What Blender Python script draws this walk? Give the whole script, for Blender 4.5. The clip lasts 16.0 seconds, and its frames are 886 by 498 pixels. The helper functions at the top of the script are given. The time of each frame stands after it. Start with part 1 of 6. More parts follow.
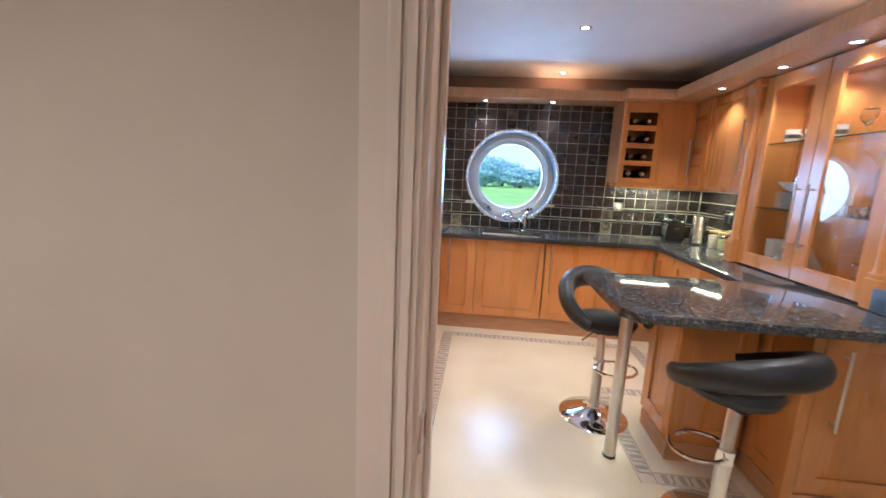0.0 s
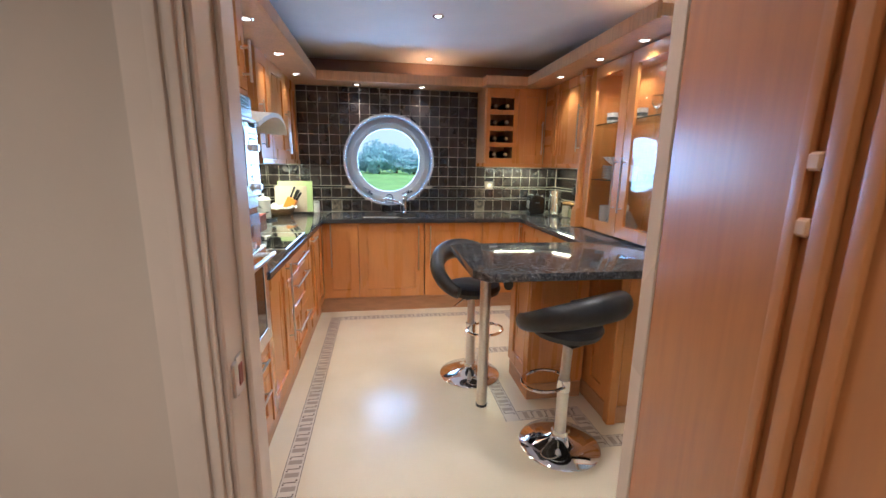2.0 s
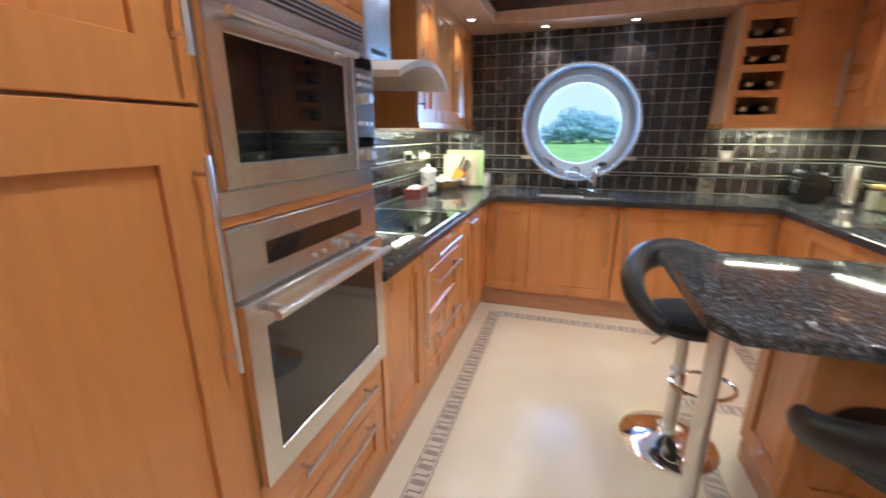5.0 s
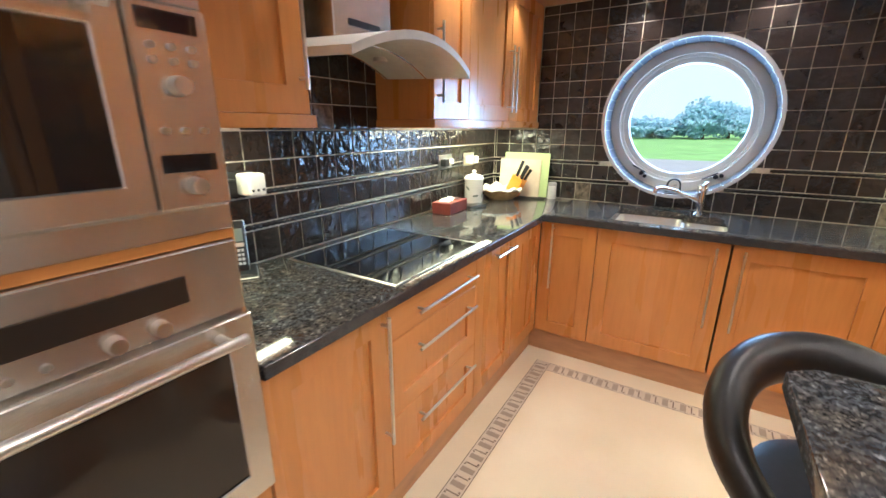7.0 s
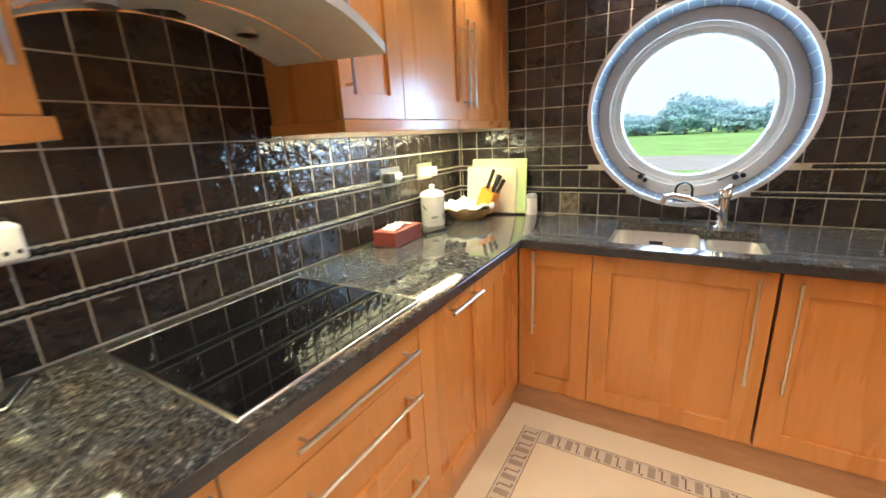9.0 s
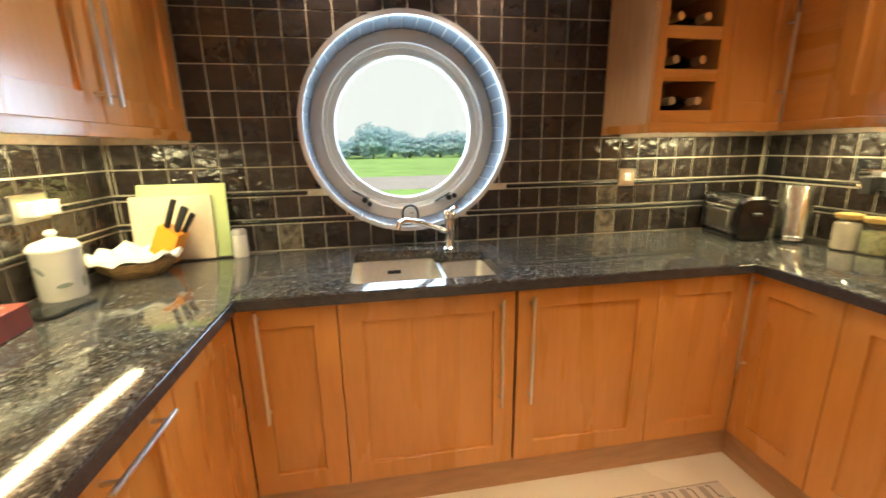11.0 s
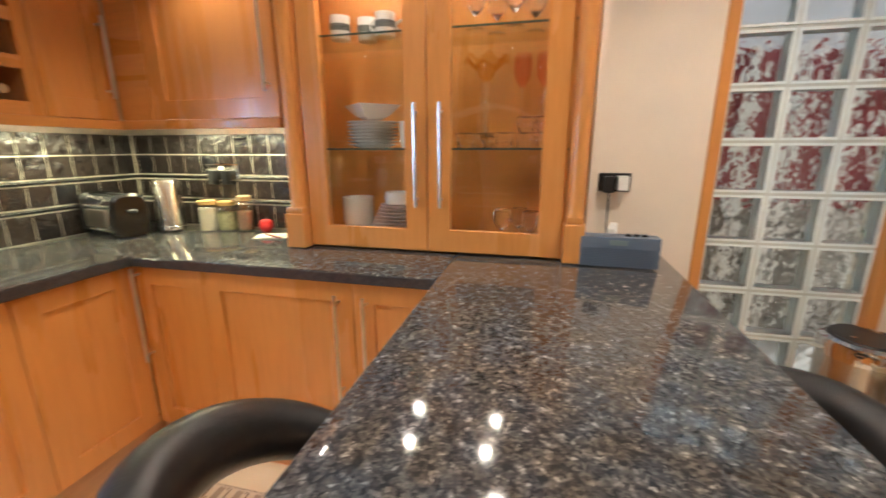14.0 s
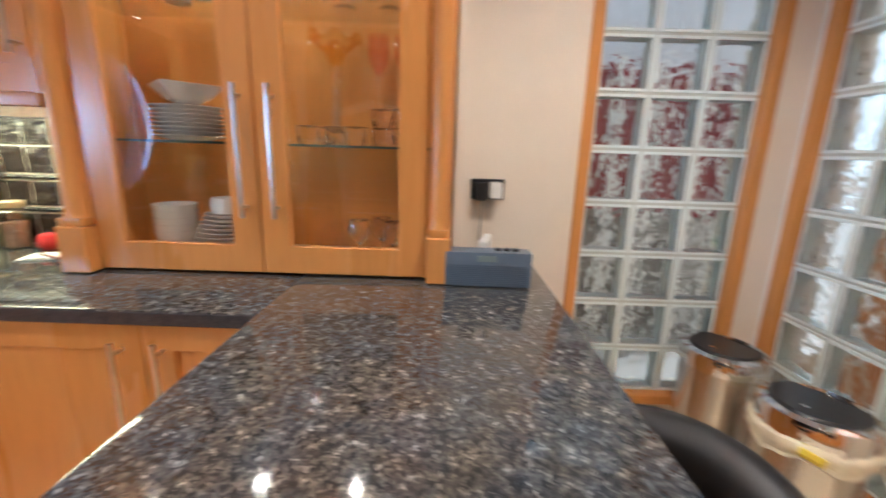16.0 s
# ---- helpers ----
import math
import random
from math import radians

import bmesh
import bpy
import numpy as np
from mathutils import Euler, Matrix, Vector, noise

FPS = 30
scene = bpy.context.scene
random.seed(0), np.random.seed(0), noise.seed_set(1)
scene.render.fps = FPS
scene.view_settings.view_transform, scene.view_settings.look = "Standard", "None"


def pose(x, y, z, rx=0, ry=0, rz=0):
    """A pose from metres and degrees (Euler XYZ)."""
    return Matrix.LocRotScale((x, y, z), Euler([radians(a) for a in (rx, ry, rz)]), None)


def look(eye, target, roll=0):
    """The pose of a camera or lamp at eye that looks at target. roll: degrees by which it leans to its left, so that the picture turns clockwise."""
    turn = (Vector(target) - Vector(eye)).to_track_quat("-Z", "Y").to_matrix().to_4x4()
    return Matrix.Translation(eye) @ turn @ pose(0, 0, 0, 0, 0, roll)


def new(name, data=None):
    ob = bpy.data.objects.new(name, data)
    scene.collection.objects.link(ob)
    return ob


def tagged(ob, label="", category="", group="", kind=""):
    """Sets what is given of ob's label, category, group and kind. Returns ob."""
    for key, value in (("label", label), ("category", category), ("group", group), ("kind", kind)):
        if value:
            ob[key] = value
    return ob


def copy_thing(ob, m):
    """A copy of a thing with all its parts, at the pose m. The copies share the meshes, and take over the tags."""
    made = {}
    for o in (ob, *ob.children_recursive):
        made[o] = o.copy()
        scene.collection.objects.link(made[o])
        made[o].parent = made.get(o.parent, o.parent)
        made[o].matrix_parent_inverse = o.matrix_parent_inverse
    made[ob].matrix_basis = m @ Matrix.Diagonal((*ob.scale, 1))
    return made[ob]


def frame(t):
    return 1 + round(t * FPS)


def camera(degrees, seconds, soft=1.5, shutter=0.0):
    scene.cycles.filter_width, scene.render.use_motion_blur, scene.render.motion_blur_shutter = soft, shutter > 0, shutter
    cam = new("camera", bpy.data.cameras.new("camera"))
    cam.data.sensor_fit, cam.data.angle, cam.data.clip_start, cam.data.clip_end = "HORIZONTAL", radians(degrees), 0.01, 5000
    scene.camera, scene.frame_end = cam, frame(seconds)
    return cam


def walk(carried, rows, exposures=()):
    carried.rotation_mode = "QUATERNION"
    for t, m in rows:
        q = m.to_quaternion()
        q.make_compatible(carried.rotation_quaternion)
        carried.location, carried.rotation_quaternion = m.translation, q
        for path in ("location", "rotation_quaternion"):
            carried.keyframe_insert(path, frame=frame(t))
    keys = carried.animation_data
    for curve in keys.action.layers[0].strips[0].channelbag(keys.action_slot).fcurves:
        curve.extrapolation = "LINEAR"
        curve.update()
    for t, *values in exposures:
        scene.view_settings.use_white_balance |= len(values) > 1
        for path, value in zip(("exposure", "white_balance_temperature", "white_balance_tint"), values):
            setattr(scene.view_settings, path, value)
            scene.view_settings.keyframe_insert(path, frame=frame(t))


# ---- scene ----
cam = camera(95.2, 16.0, shutter=0.4)
PATH = [
    (0, (1.039, 2.678, 1.427), (0.854, 4.636, 1.067), 2.7),
    (0.2, (1.062, 2.602, 1.419), (0.921, 4.565, 1.067), 2.9),
    (0.5, (1.073, 2.532, 1.416), (1.048, 4.5, 1.063), 3.0),
    (1, (1.125, 2.438, 1.428), (1.233, 4.402, 1.062), 1.4),
    (1.5, (1.176, 2.474, 1.416), (1.414, 4.428, 1.062), 1.1),
    (2, (1.209, 2.562, 1.401), (1.511, 4.497, 0.996), 0.9),
    (2.5, (1.214, 2.64, 1.392), (1.514, 4.564, 0.937), 0.1),
    (3, (1.228, 2.677, 1.39), (1.526, 4.594, 0.905), -0.4),
    (3.5, (1.244, 2.755, 1.371), (1.538, 4.657, 0.827), -0.0),
    (4, (1.255, 2.939, 1.346), (1.483, 4.843, 0.778), 1.0),
    (4.5, (1.257, 3.112, 1.361), (1.215, 5.028, 0.792), 0.7),
    (5, (1.282, 3.27, 1.361), (0.704, 5.104, 0.814), -0.1),
    (5.2, (1.288, 3.324, 1.326), (0.528, 5.099, 0.806), 0.0),
    (7.3, (1.431, 4.148, 1.402), (0.381, 5.748, 0.821), 0.0),
    (7.5, (1.417, 4.224, 1.401), (0.331, 5.801, 0.821), -0.1),
    (8, (1.383, 4.346, 1.391), (0.243, 5.88, 0.801), -0.3),
    (8.2, (1.363, 4.397, 1.387), (0.231, 5.937, 0.8), -0.6),
    (10.5, (1.167, 5.029, 1.354), (1.06, 6.96, 0.846), -2.2),
    (10.8, (1.147, 5.06, 1.371), (1.306, 6.986, 0.854), -0.6),
    (11, (1.149, 5.052, 1.35), (1.46, 6.967, 0.864), -1.0),
    (11.5, (1.111, 5.047, 1.354), (1.806, 6.861, 0.875), -0.5),
    (12, (1.132, 5.02, 1.361), (2.118, 6.693, 0.882), -0.7),
    (12.5, (1.188, 4.973, 1.357), (2.427, 6.465, 0.868), -1.0),
    (13, (1.245, 4.913, 1.35), (2.746, 6.137, 0.85), -0.8),
    (13.5, (1.307, 4.856, 1.336), (3.039, 5.721, 0.833), -0.6),
    (14, (1.361, 4.771, 1.313), (3.248, 5.222, 0.829), -0.1),
    (14.5, (1.412, 4.684, 1.32), (3.35, 4.689, 0.826), 0.1),
    (15, (1.474, 4.607, 1.327), (3.372, 4.225, 0.827), 0.3),
    (15.5, (1.56, 4.542, 1.315), (3.451, 4.108, 0.829), 0.6),
    (16, (1.642, 4.631, 1.295), (3.59, 4.635, 0.841), 1.8),
]
EXPOSURES = [(0.0, 0.31, 5000, 10), (0.6, 0.15, 5050, 10), (1.5, 0.03, 5100, 10), (3.0, -0.02, 5100, 10), (4.2, -0.07, 4850, 10), (5.0, 0.01, 4950, 10), (8.0, 0.29, 5750, 10), (10.4, 0.21, 6950, 10), (11.0, 0.07, 7300, 10), (12.0, 0.07, 6800, 10), (13.0, 0.15, 6680, 10), (13.4, 0.19, 6650, 10), (14.0, 0.27, 5950, 10), (15.0, 0.21, 5750, 10), (16.0, 0.29, 5450, 10)]
walk(cam, [(t, look(eye, target, roll)) for t, eye, target, roll in PATH], EXPOSURES)

# ---------------------------------------------------------------- light
world = bpy.data.worlds.new("sky")
scene.world = world
world.use_nodes = True
wn, wl = world.node_tree.nodes, world.node_tree.links
sky = wn.new("ShaderNodeTexSky")
sky.sky_type, sky.sun_disc = "NISHITA", False
sky.sun_elevation, sky.sun_rotation = radians(38), radians(200)
sky.air_density, sky.dust_density, sky.ozone_density = 1.0, 4.0, 1.0
wl.new(sky.outputs[0], wn["Background"].inputs[0])
wn["Background"].inputs[1].default_value = 0.15
sun = new("sun", bpy.data.lights.new("sun", "SUN"))
sun.data.energy, sun.data.angle, sun.data.color = 5.0, radians(12), (1.0, 0.96, 0.9)
sun.matrix_world = look((0, 0, 30), (-8, 22, 0))

WARM = (1.0, 0.84, 0.66)
UNDER = (1.0, 0.93, 0.52)


def spot(x, y, z, power, size=115, blend=0.7):
    la = new("spot_light", bpy.data.lights.new("spot_light", "SPOT"))
    la.data.energy, la.data.color, la.data.spot_size, la.data.spot_blend = power, WARM, radians(size), blend
    la.data.shadow_soft_size = 0.016 if z < 2.3 else 0.12 if y < 3 else 0.06
    la.location = (x, y, z)


def strip(x, y, z, sx, sy, power, colour):
    la = new("strip_light", bpy.data.lights.new("strip_light", "AREA"))
    la.data.shape, la.data.size, la.data.size_y = "RECTANGLE", sx, sy
    la.data.energy, la.data.color = power, colour
    la.location = (x, y, z)
    return la


# last two ceiling spots are unseen, added to brighten the doorway end
CEIL_SPOTS = [(1.62, 5.57), (1.69, 6.72), (2.72, 4.90), (2.35, 4.15), (1.22, 3.80)]
PEL_SPOTS = [(0.51, 5.07), (0.51, 5.78), (0.50, 6.45), (0.998, 6.80), (1.634, 6.80), (2.79, 4.98), (2.765, 5.44), (2.747, 6.05)]
for sx, sy in CEIL_SPOTS:
    spot(sx, sy, 2.375, 38 if sy < 4 else 12 if sy > 6 else 36 if 1.0 < sx < 2.0 else 56 if sy < 4.5 else 13, 140)
for sx, sy in PEL_SPOTS:
    spot(sx, sy, 2.135, 8 if sx < 0.7 else 10 if sx > 2 else 13, 110)
# unseen lamps with no fittings, added to brighten the hall
for sx, sy in [(1.1, 1.9), (0.1, 2.2), (2.75, 2.55)]:
    spot(sx, sy, 2.375, 60 if sx > 2 else 62, 140)
strip(0.22, 4.66, 1.385, 0.06, 0.36, 2.4, UNDER)
strip(0.22, 6.2, 1.385, 0.06, 1.1, 10.0, UNDER)
strip(3.02, 6.25, 1.385, 0.06, 0.7, 6.5, UNDER)
strip(2.6, 6.78, 1.385, 0.5, 0.06, 5.0, UNDER)
for sy in (4.95, 5.46):
    spot(3.02, sy, 2.095, 7.0, 150)
# daylight entering through the round window
day = strip(1.306, 7.26, 1.443, 0.66, 0.66, 20, (0.45, 0.69, 1.0))
day.data.shape = "DISK"
day.rotation_euler = (radians(-90), 0, 0)

# ---------------------------------------------------------------- materials


def mat(name, colour, rough=0.5, metal=0.0, vary=0.0, scale=20.0, bump=0.0, bscale=None, stretch=(1, 1, 1),
        colour2=None, detail=4.0, spec=0.5, coat=0.0, wave=False, rnd=0.0, emit=0.0, rvary=0.0):
    m = bpy.data.materials.new(name)
    m.use_nodes = True
    n, l = m.node_tree.nodes, m.node_tree.links
    b = n["Principled BSDF"]
    b.inputs["Base Color"].default_value = (*colour, 1)
    b.inputs["Roughness"].default_value = rough
    b.inputs["Metallic"].default_value = metal
    b.inputs["Specular IOR Level"].default_value = spec
    b.inputs["Coat Weight"].default_value = coat
    b.inputs["Coat Roughness"].default_value = 0.12
    if emit:
        b.inputs["Emission Color"].default_value = (*colour, 1)
        b.inputs["Emission Strength"].default_value = emit
    if vary or bump or rvary:
        tc = n.new("ShaderNodeTexCoord")
        mp = n.new("ShaderNodeMapping")
        mp.inputs["Scale"].default_value = stretch
        l.new(tc.outputs["Object"], mp.inputs["Vector"])
        oi = n.new("ShaderNodeObjectInfo")
        off = n.new("ShaderNodeVectorMath")
        off.operation = "ADD"
        sc = n.new("ShaderNodeVectorMath")
        sc.operation = "SCALE"
        sc.inputs[0].default_value = (17.0, 31.0, 23.0)
        l.new(oi.outputs["Random"], sc.inputs["Scale"])
        l.new(mp.outputs[0], off.inputs[0])
        l.new(sc.outputs[0], off.inputs[1])
        vec = off.outputs[0]
        tx = n.new("ShaderNodeTexNoise")
        tx.inputs["Scale"].default_value, tx.inputs["Detail"].default_value = scale, detail
        l.new(vec, tx.inputs["Vector"])
        big = n.new("ShaderNodeTexNoise")
        big.inputs["Scale"].default_value, big.inputs["Detail"].default_value = scale * 0.13, 3
        l.new(vec, big.inputs["Vector"])
        fac = tx.outputs["Fac"]
        ad = n.new("ShaderNodeMath")
        ad.operation = "MULTIPLY_ADD"
        l.new(big.outputs["Fac"], ad.inputs[0])
        ad.inputs[1].default_value = 0.6
        l.new(tx.outputs["Fac"], ad.inputs[2])
        sub = n.new("ShaderNodeMath")
        sub.operation = "SUBTRACT"
        l.new(ad.outputs[0], sub.inputs[0])
        sub.inputs[1].default_value = 0.3
        if rnd:
            r2 = n.new("ShaderNodeMath")
            r2.operation = "MULTIPLY_ADD"
            l.new(oi.outputs["Random"], r2.inputs[0])
            r2.inputs[1].default_value = rnd
            l.new(sub.outputs[0], r2.inputs[2])
            fac = r2.outputs[0]
        else:
            fac = sub.outputs[0]
        if vary:
            ramp = n.new("ShaderNodeValToRGB")
            c2 = colour2 or tuple(c * (1 - vary) for c in colour)
            c1 = colour if colour2 else tuple(min(1, c * (1 + vary)) for c in colour)
            ramp.color_ramp.elements[0].position, ramp.color_ramp.elements[1].position = 0.32, 0.68
            ramp.color_ramp.elements[0].color = (*c2, 1)
            ramp.color_ramp.elements[1].color = (*c1, 1)
            l.new(fac, ramp.inputs[0])
            l.new(ramp.outputs[0], b.inputs["Base Color"])
        if rvary:
            mr = n.new("ShaderNodeMapRange")
            mr.inputs["From Min"].default_value, mr.inputs["From Max"].default_value = 0.3, 0.7
            mr.inputs["To Min"].default_value, mr.inputs["To Max"].default_value = max(0.02, rough - rvary), rough + rvary
            l.new(big.outputs["Fac"], mr.inputs["Value"])
            l.new(mr.outputs[0], b.inputs["Roughness"])
        if bump:
            bt = tx
            if bscale:
                bt = n.new("ShaderNodeTexNoise")
                bt.inputs["Scale"].default_value, bt.inputs["Detail"].default_value = bscale, 3
                l.new(vec, bt.inputs["Vector"])
            bp = n.new("ShaderNodeBump")
            bp.inputs["Strength"].default_value = min(1.0, bump)
            bp.inputs["Distance"].default_value = 0.004
            l.new(bt.outputs["Fac"], bp.inputs["Height"])
            l.new(bp.outputs[0], b.inputs["Normal"])
    return m


WOOD = mat("honey_veneer", (0.64, 0.272, 0.068), 0.30, vary=0.14, scale=12, stretch=(5, 5, 0.5), bump=0.02, bscale=60, coat=0.25,
           colour2=(0.585, 0.240, 0.057), rnd=0.10, rvary=0.06)
WOOD_H = mat("honey_veneer_across", (0.64, 0.272, 0.068), 0.30, vary=0.14, scale=12, stretch=(0.5, 5, 5), bump=0.02, bscale=60, coat=0.25,
             colour2=(0.585, 0.240, 0.057), rnd=0.10, rvary=0.06)
WOOD_PALE = mat("pale_beech", (0.62, 0.36, 0.18), 0.38, vary=0.1, scale=9, stretch=(7, 7, 0.7), bump=0.04, bscale=60, coat=0.15)
WOOD_IN = mat("veneer_inside", (0.50, 0.24, 0.09), 0.45, vary=0.12, scale=8, stretch=(6, 6, 0.7))
PLINTH = mat("plinth_veneer", (0.50, 0.27, 0.13), 0.42, vary=0.1, scale=8, stretch=(1, 1, 5))
DOORWOOD = mat("varnished_door_wood", (0.50, 0.205, 0.062), 0.36, vary=0.12, scale=8, stretch=(6, 6, 0.6), coat=0.08, colour2=(0.43, 0.172, 0.055), rvary=0.05)
CHROME = mat("chrome", (0.86, 0.86, 0.87), 0.06, 1.0)
STEEL = mat("brushed_steel", (0.71, 0.68, 0.63), 0.25, 1.0, vary=0.04, scale=420, stretch=(0.02, 1, 1), bump=0.02)
stg = STEEL.node_tree.nodes.new("ShaderNodeTangent")
stg.direction_type, stg.axis = "RADIAL", "Z"
STEEL.node_tree.links.new(stg.outputs[0], STEEL.node_tree.nodes["Principled BSDF"].inputs["Tangent"])
STEEL.node_tree.nodes["Principled BSDF"].inputs["Anisotropic"].default_value = 0.8
STEEL.node_tree.nodes["Principled BSDF"].inputs["Anisotropic Rotation"].default_value = 0.25
SATIN = mat("satin_nickel", (0.72, 0.69, 0.65), 0.28, 1.0, vary=0.04, scale=40)
BLACKGLASS = mat("black_glass", (0.008, 0.008, 0.009), 0.04, spec=0.6)
OVENGLASS = mat("smoked_oven_glass", (0.030, 0.022, 0.017), 0.05, spec=0.6)
BLACK = mat("black_plastic", (0.015, 0.015, 0.016), 0.35, rvary=0.06, vary=0.2, scale=30)
LEATHER = mat("black_leather", (0.014, 0.013, 0.013), 0.36, vary=0.25, scale=50, bump=0.12, bscale=240, rvary=0.07)
WHITE = mat("white_plastic", (0.80, 0.79, 0.76), 0.35)
CERAMIC = mat("white_ceramic", (0.82, 0.80, 0.76), 0.16, coat=0.3)
PAINT = mat("cream_wall_paint", (0.77, 0.67, 0.55), 0.62, vary=0.03, scale=5, bump=0.05, bscale=180)
PAINT_HALL = mat("beige_hall_paint", (0.60, 0.50, 0.39), 0.60, vary=0.04, scale=4, bump=0.06, bscale=180)
PAINT_COOL = mat("white_wall_paint", (0.82, 0.81, 0.81), 0.6, vary=0.03, scale=5, bump=0.05, bscale=180)
CEILP = mat("white_ceiling_paint", (0.80, 0.79, 0.78), 0.7, vary=0.03, scale=3, bump=0.05, bscale=150)
GLOSSW = mat("cream_gloss_paint", (0.70, 0.58, 0.46), 0.30, vary=0.04, scale=6, rvary=0.06)
SKIRT = mat("cream_skirting_paint", (0.76, 0.69, 0.58), 0.32)
PVC = mat("cream_window_frame", (0.74, 0.69, 0.60), 0.35)
RIMW = mat("pale_metal_rim", (0.80, 0.82, 0.85), 0.22, 0.6)
REVEAL = mat("grey_blue_reveal_tile", (0.050, 0.055, 0.066), 0.32, vary=0.25, scale=20, bump=0.2, bscale=30, rnd=0.2, spec=0.35)
GROUT = mat("pale_grout", (0.56, 0.51, 0.41), 0.7, vary=0.15, scale=60, bump=0.1)
GREENP = mat("pale_green_plastic", (0.62, 0.78, 0.36), 0.4)
CREAMP = mat("cream_chopping_board", (0.80, 0.70, 0.52), 0.45, vary=0.06, scale=20)
ORANGEP = mat("orange_plastic", (0.85, 0.30, 0.03), 0.35)
RED = mat("red_plastic", (0.55, 0.03, 0.03), 0.35)
GREYBLUE = mat("slate_blue_plastic", (0.105, 0.135, 0.175), 0.42, vary=0.05, scale=30)
WICKER = mat("woven_basket", (0.42, 0.26, 0.12), 0.6, vary=0.35, scale=40, bump=0.6, bscale=90, stretch=(1, 1, 3))
PAPER = mat("white_paper", (0.80, 0.78, 0.74), 0.8, vary=0.05, scale=20, bump=0.2, bscale=50)
MAROON = mat("dark_red_box", (0.22, 0.045, 0.035), 0.45, vary=0.1, scale=20)
RADP = mat("cream_radiator_enamel", (0.74, 0.66, 0.52), 0.35)
BAG = mat("pale_bin_liner", (0.74, 0.66, 0.48), 0.5, vary=0.12, scale=30, bump=0.5, bscale=40)
YELLOW = mat("yellow_tie", (0.75, 0.58, 0.05), 0.5)
BOTTLE = mat("dark_bottle_glass", (0.01, 0.015, 0.01), 0.08)
SALT = mat("pale_contents", (0.72, 0.66, 0.52), 0.7, vary=0.1, scale=60)
CORK = mat("cork_lid", (0.45, 0.28, 0.10), 0.6, vary=0.2, scale=60)
COPPER = mat("bottle_caps", (0.55, 0.42, 0.25), 0.35, 0.5)
RUBBER = mat("rubber", (0.02, 0.02, 0.02), 0.6)
LAMP = mat("lit_lamp", (1.0, 0.90, 0.74), 0.5, emit=14.0)
TUBE = mat("lit_tube", (1.0, 0.95, 0.68), 0.5, emit=9.0)
DISPLAY = mat("grey_display", (0.16, 0.20, 0.19), 0.3)
LEDTXT = mat("pale_lettering", (0.75, 0.80, 0.82), 0.5)
KEYB = mat("brown_key_inlay", (0.17, 0.115, 0.075), 0.32)
KEYG = mat("taupe_key_inlay", (0.40, 0.32, 0.235), 0.32)

# marbled cream floor
FLOOR = mat("cream_marbled_vinyl", (0.90, 0.80, 0.60), 0.25, vary=0.2, scale=2.6, detail=9, colour2=(0.83, 0.72, 0.51), rvary=0.05, bump=0.02, bscale=8)
BAND = mat("taupe_border_vinyl", (0.74, 0.65, 0.51), 0.27, vary=0.08, scale=6, detail=5)
CARPET = mat("beige_carpet", (0.42, 0.34, 0.25), 0.95, vary=0.12, scale=90, bump=0.5, bscale=220)

# dark speckled granite
GRANITE = bpy.data.materials.new("speckled_granite")
GRANITE.use_nodes = True
gn, gl = GRANITE.node_tree.nodes, GRANITE.node_tree.links
gb = gn["Principled BSDF"]
gb.inputs["Roughness"].default_value = 0.075
gb.inputs["Specular IOR Level"].default_value = 0.6
gtc = gn.new("ShaderNodeTexCoord")
gwarp = gn.new("ShaderNodeTexNoise")
gwarp.inputs["Scale"].default_value, gwarp.inputs["Detail"].default_value = 110, 2
gl.new(gtc.outputs["Object"], gwarp.inputs["Vector"])
gmove = gn.new("ShaderNodeVectorMath")
gmove.operation = "MULTIPLY_ADD"
gmove.inputs[1].default_value = (0.014, 0.014, 0.014)
gl.new(gwarp.outputs["Color"], gmove.inputs[0])
gl.new(gtc.outputs["Object"], gmove.inputs[2])
# grains of feldspar in a dark ground
gv = gn.new("ShaderNodeTexVoronoi")
gv.inputs["Scale"].default_value = 165
gl.new(gmove.outputs[0], gv.inputs["Vector"])
gsep = gn.new("ShaderNodeSeparateColor")
gl.new(gv.outputs["Color"], gsep.inputs[0])
gnz = gn.new("ShaderNodeTexNoise")
gnz.inputs["Scale"].default_value, gnz.inputs["Detail"].default_value, gnz.inputs["Roughness"].default_value = 46, 8, 0.68
gl.new(gtc.outputs["Object"], gnz.inputs["Vector"])
gsum = gn.new("ShaderNodeMath")
gsum.operation = "MULTIPLY_ADD"
gsum.inputs[1].default_value = 0.40
gl.new(gsep.outputs[0], gsum.inputs[0])
gl.new(gnz.outputs["Fac"], gsum.inputs[2])
gr = gn.new("ShaderNodeValToRGB")
for k, (pos, col) in enumerate(((0.52, (0.025, 0.026, 0.029)), (0.68, (0.050, 0.050, 0.052)), (0.81, (0.085, 0.084, 0.082)), (0.91, (0.135, 0.132, 0.127)), (1.0, (0.33, 0.33, 0.32)))):
    e = gr.color_ramp.elements[k] if k < 2 else gr.color_ramp.elements.new(pos)
    e.position, e.color = pos, (*col, 1)
gl.new(gsum.outputs[0], gr.inputs[0])
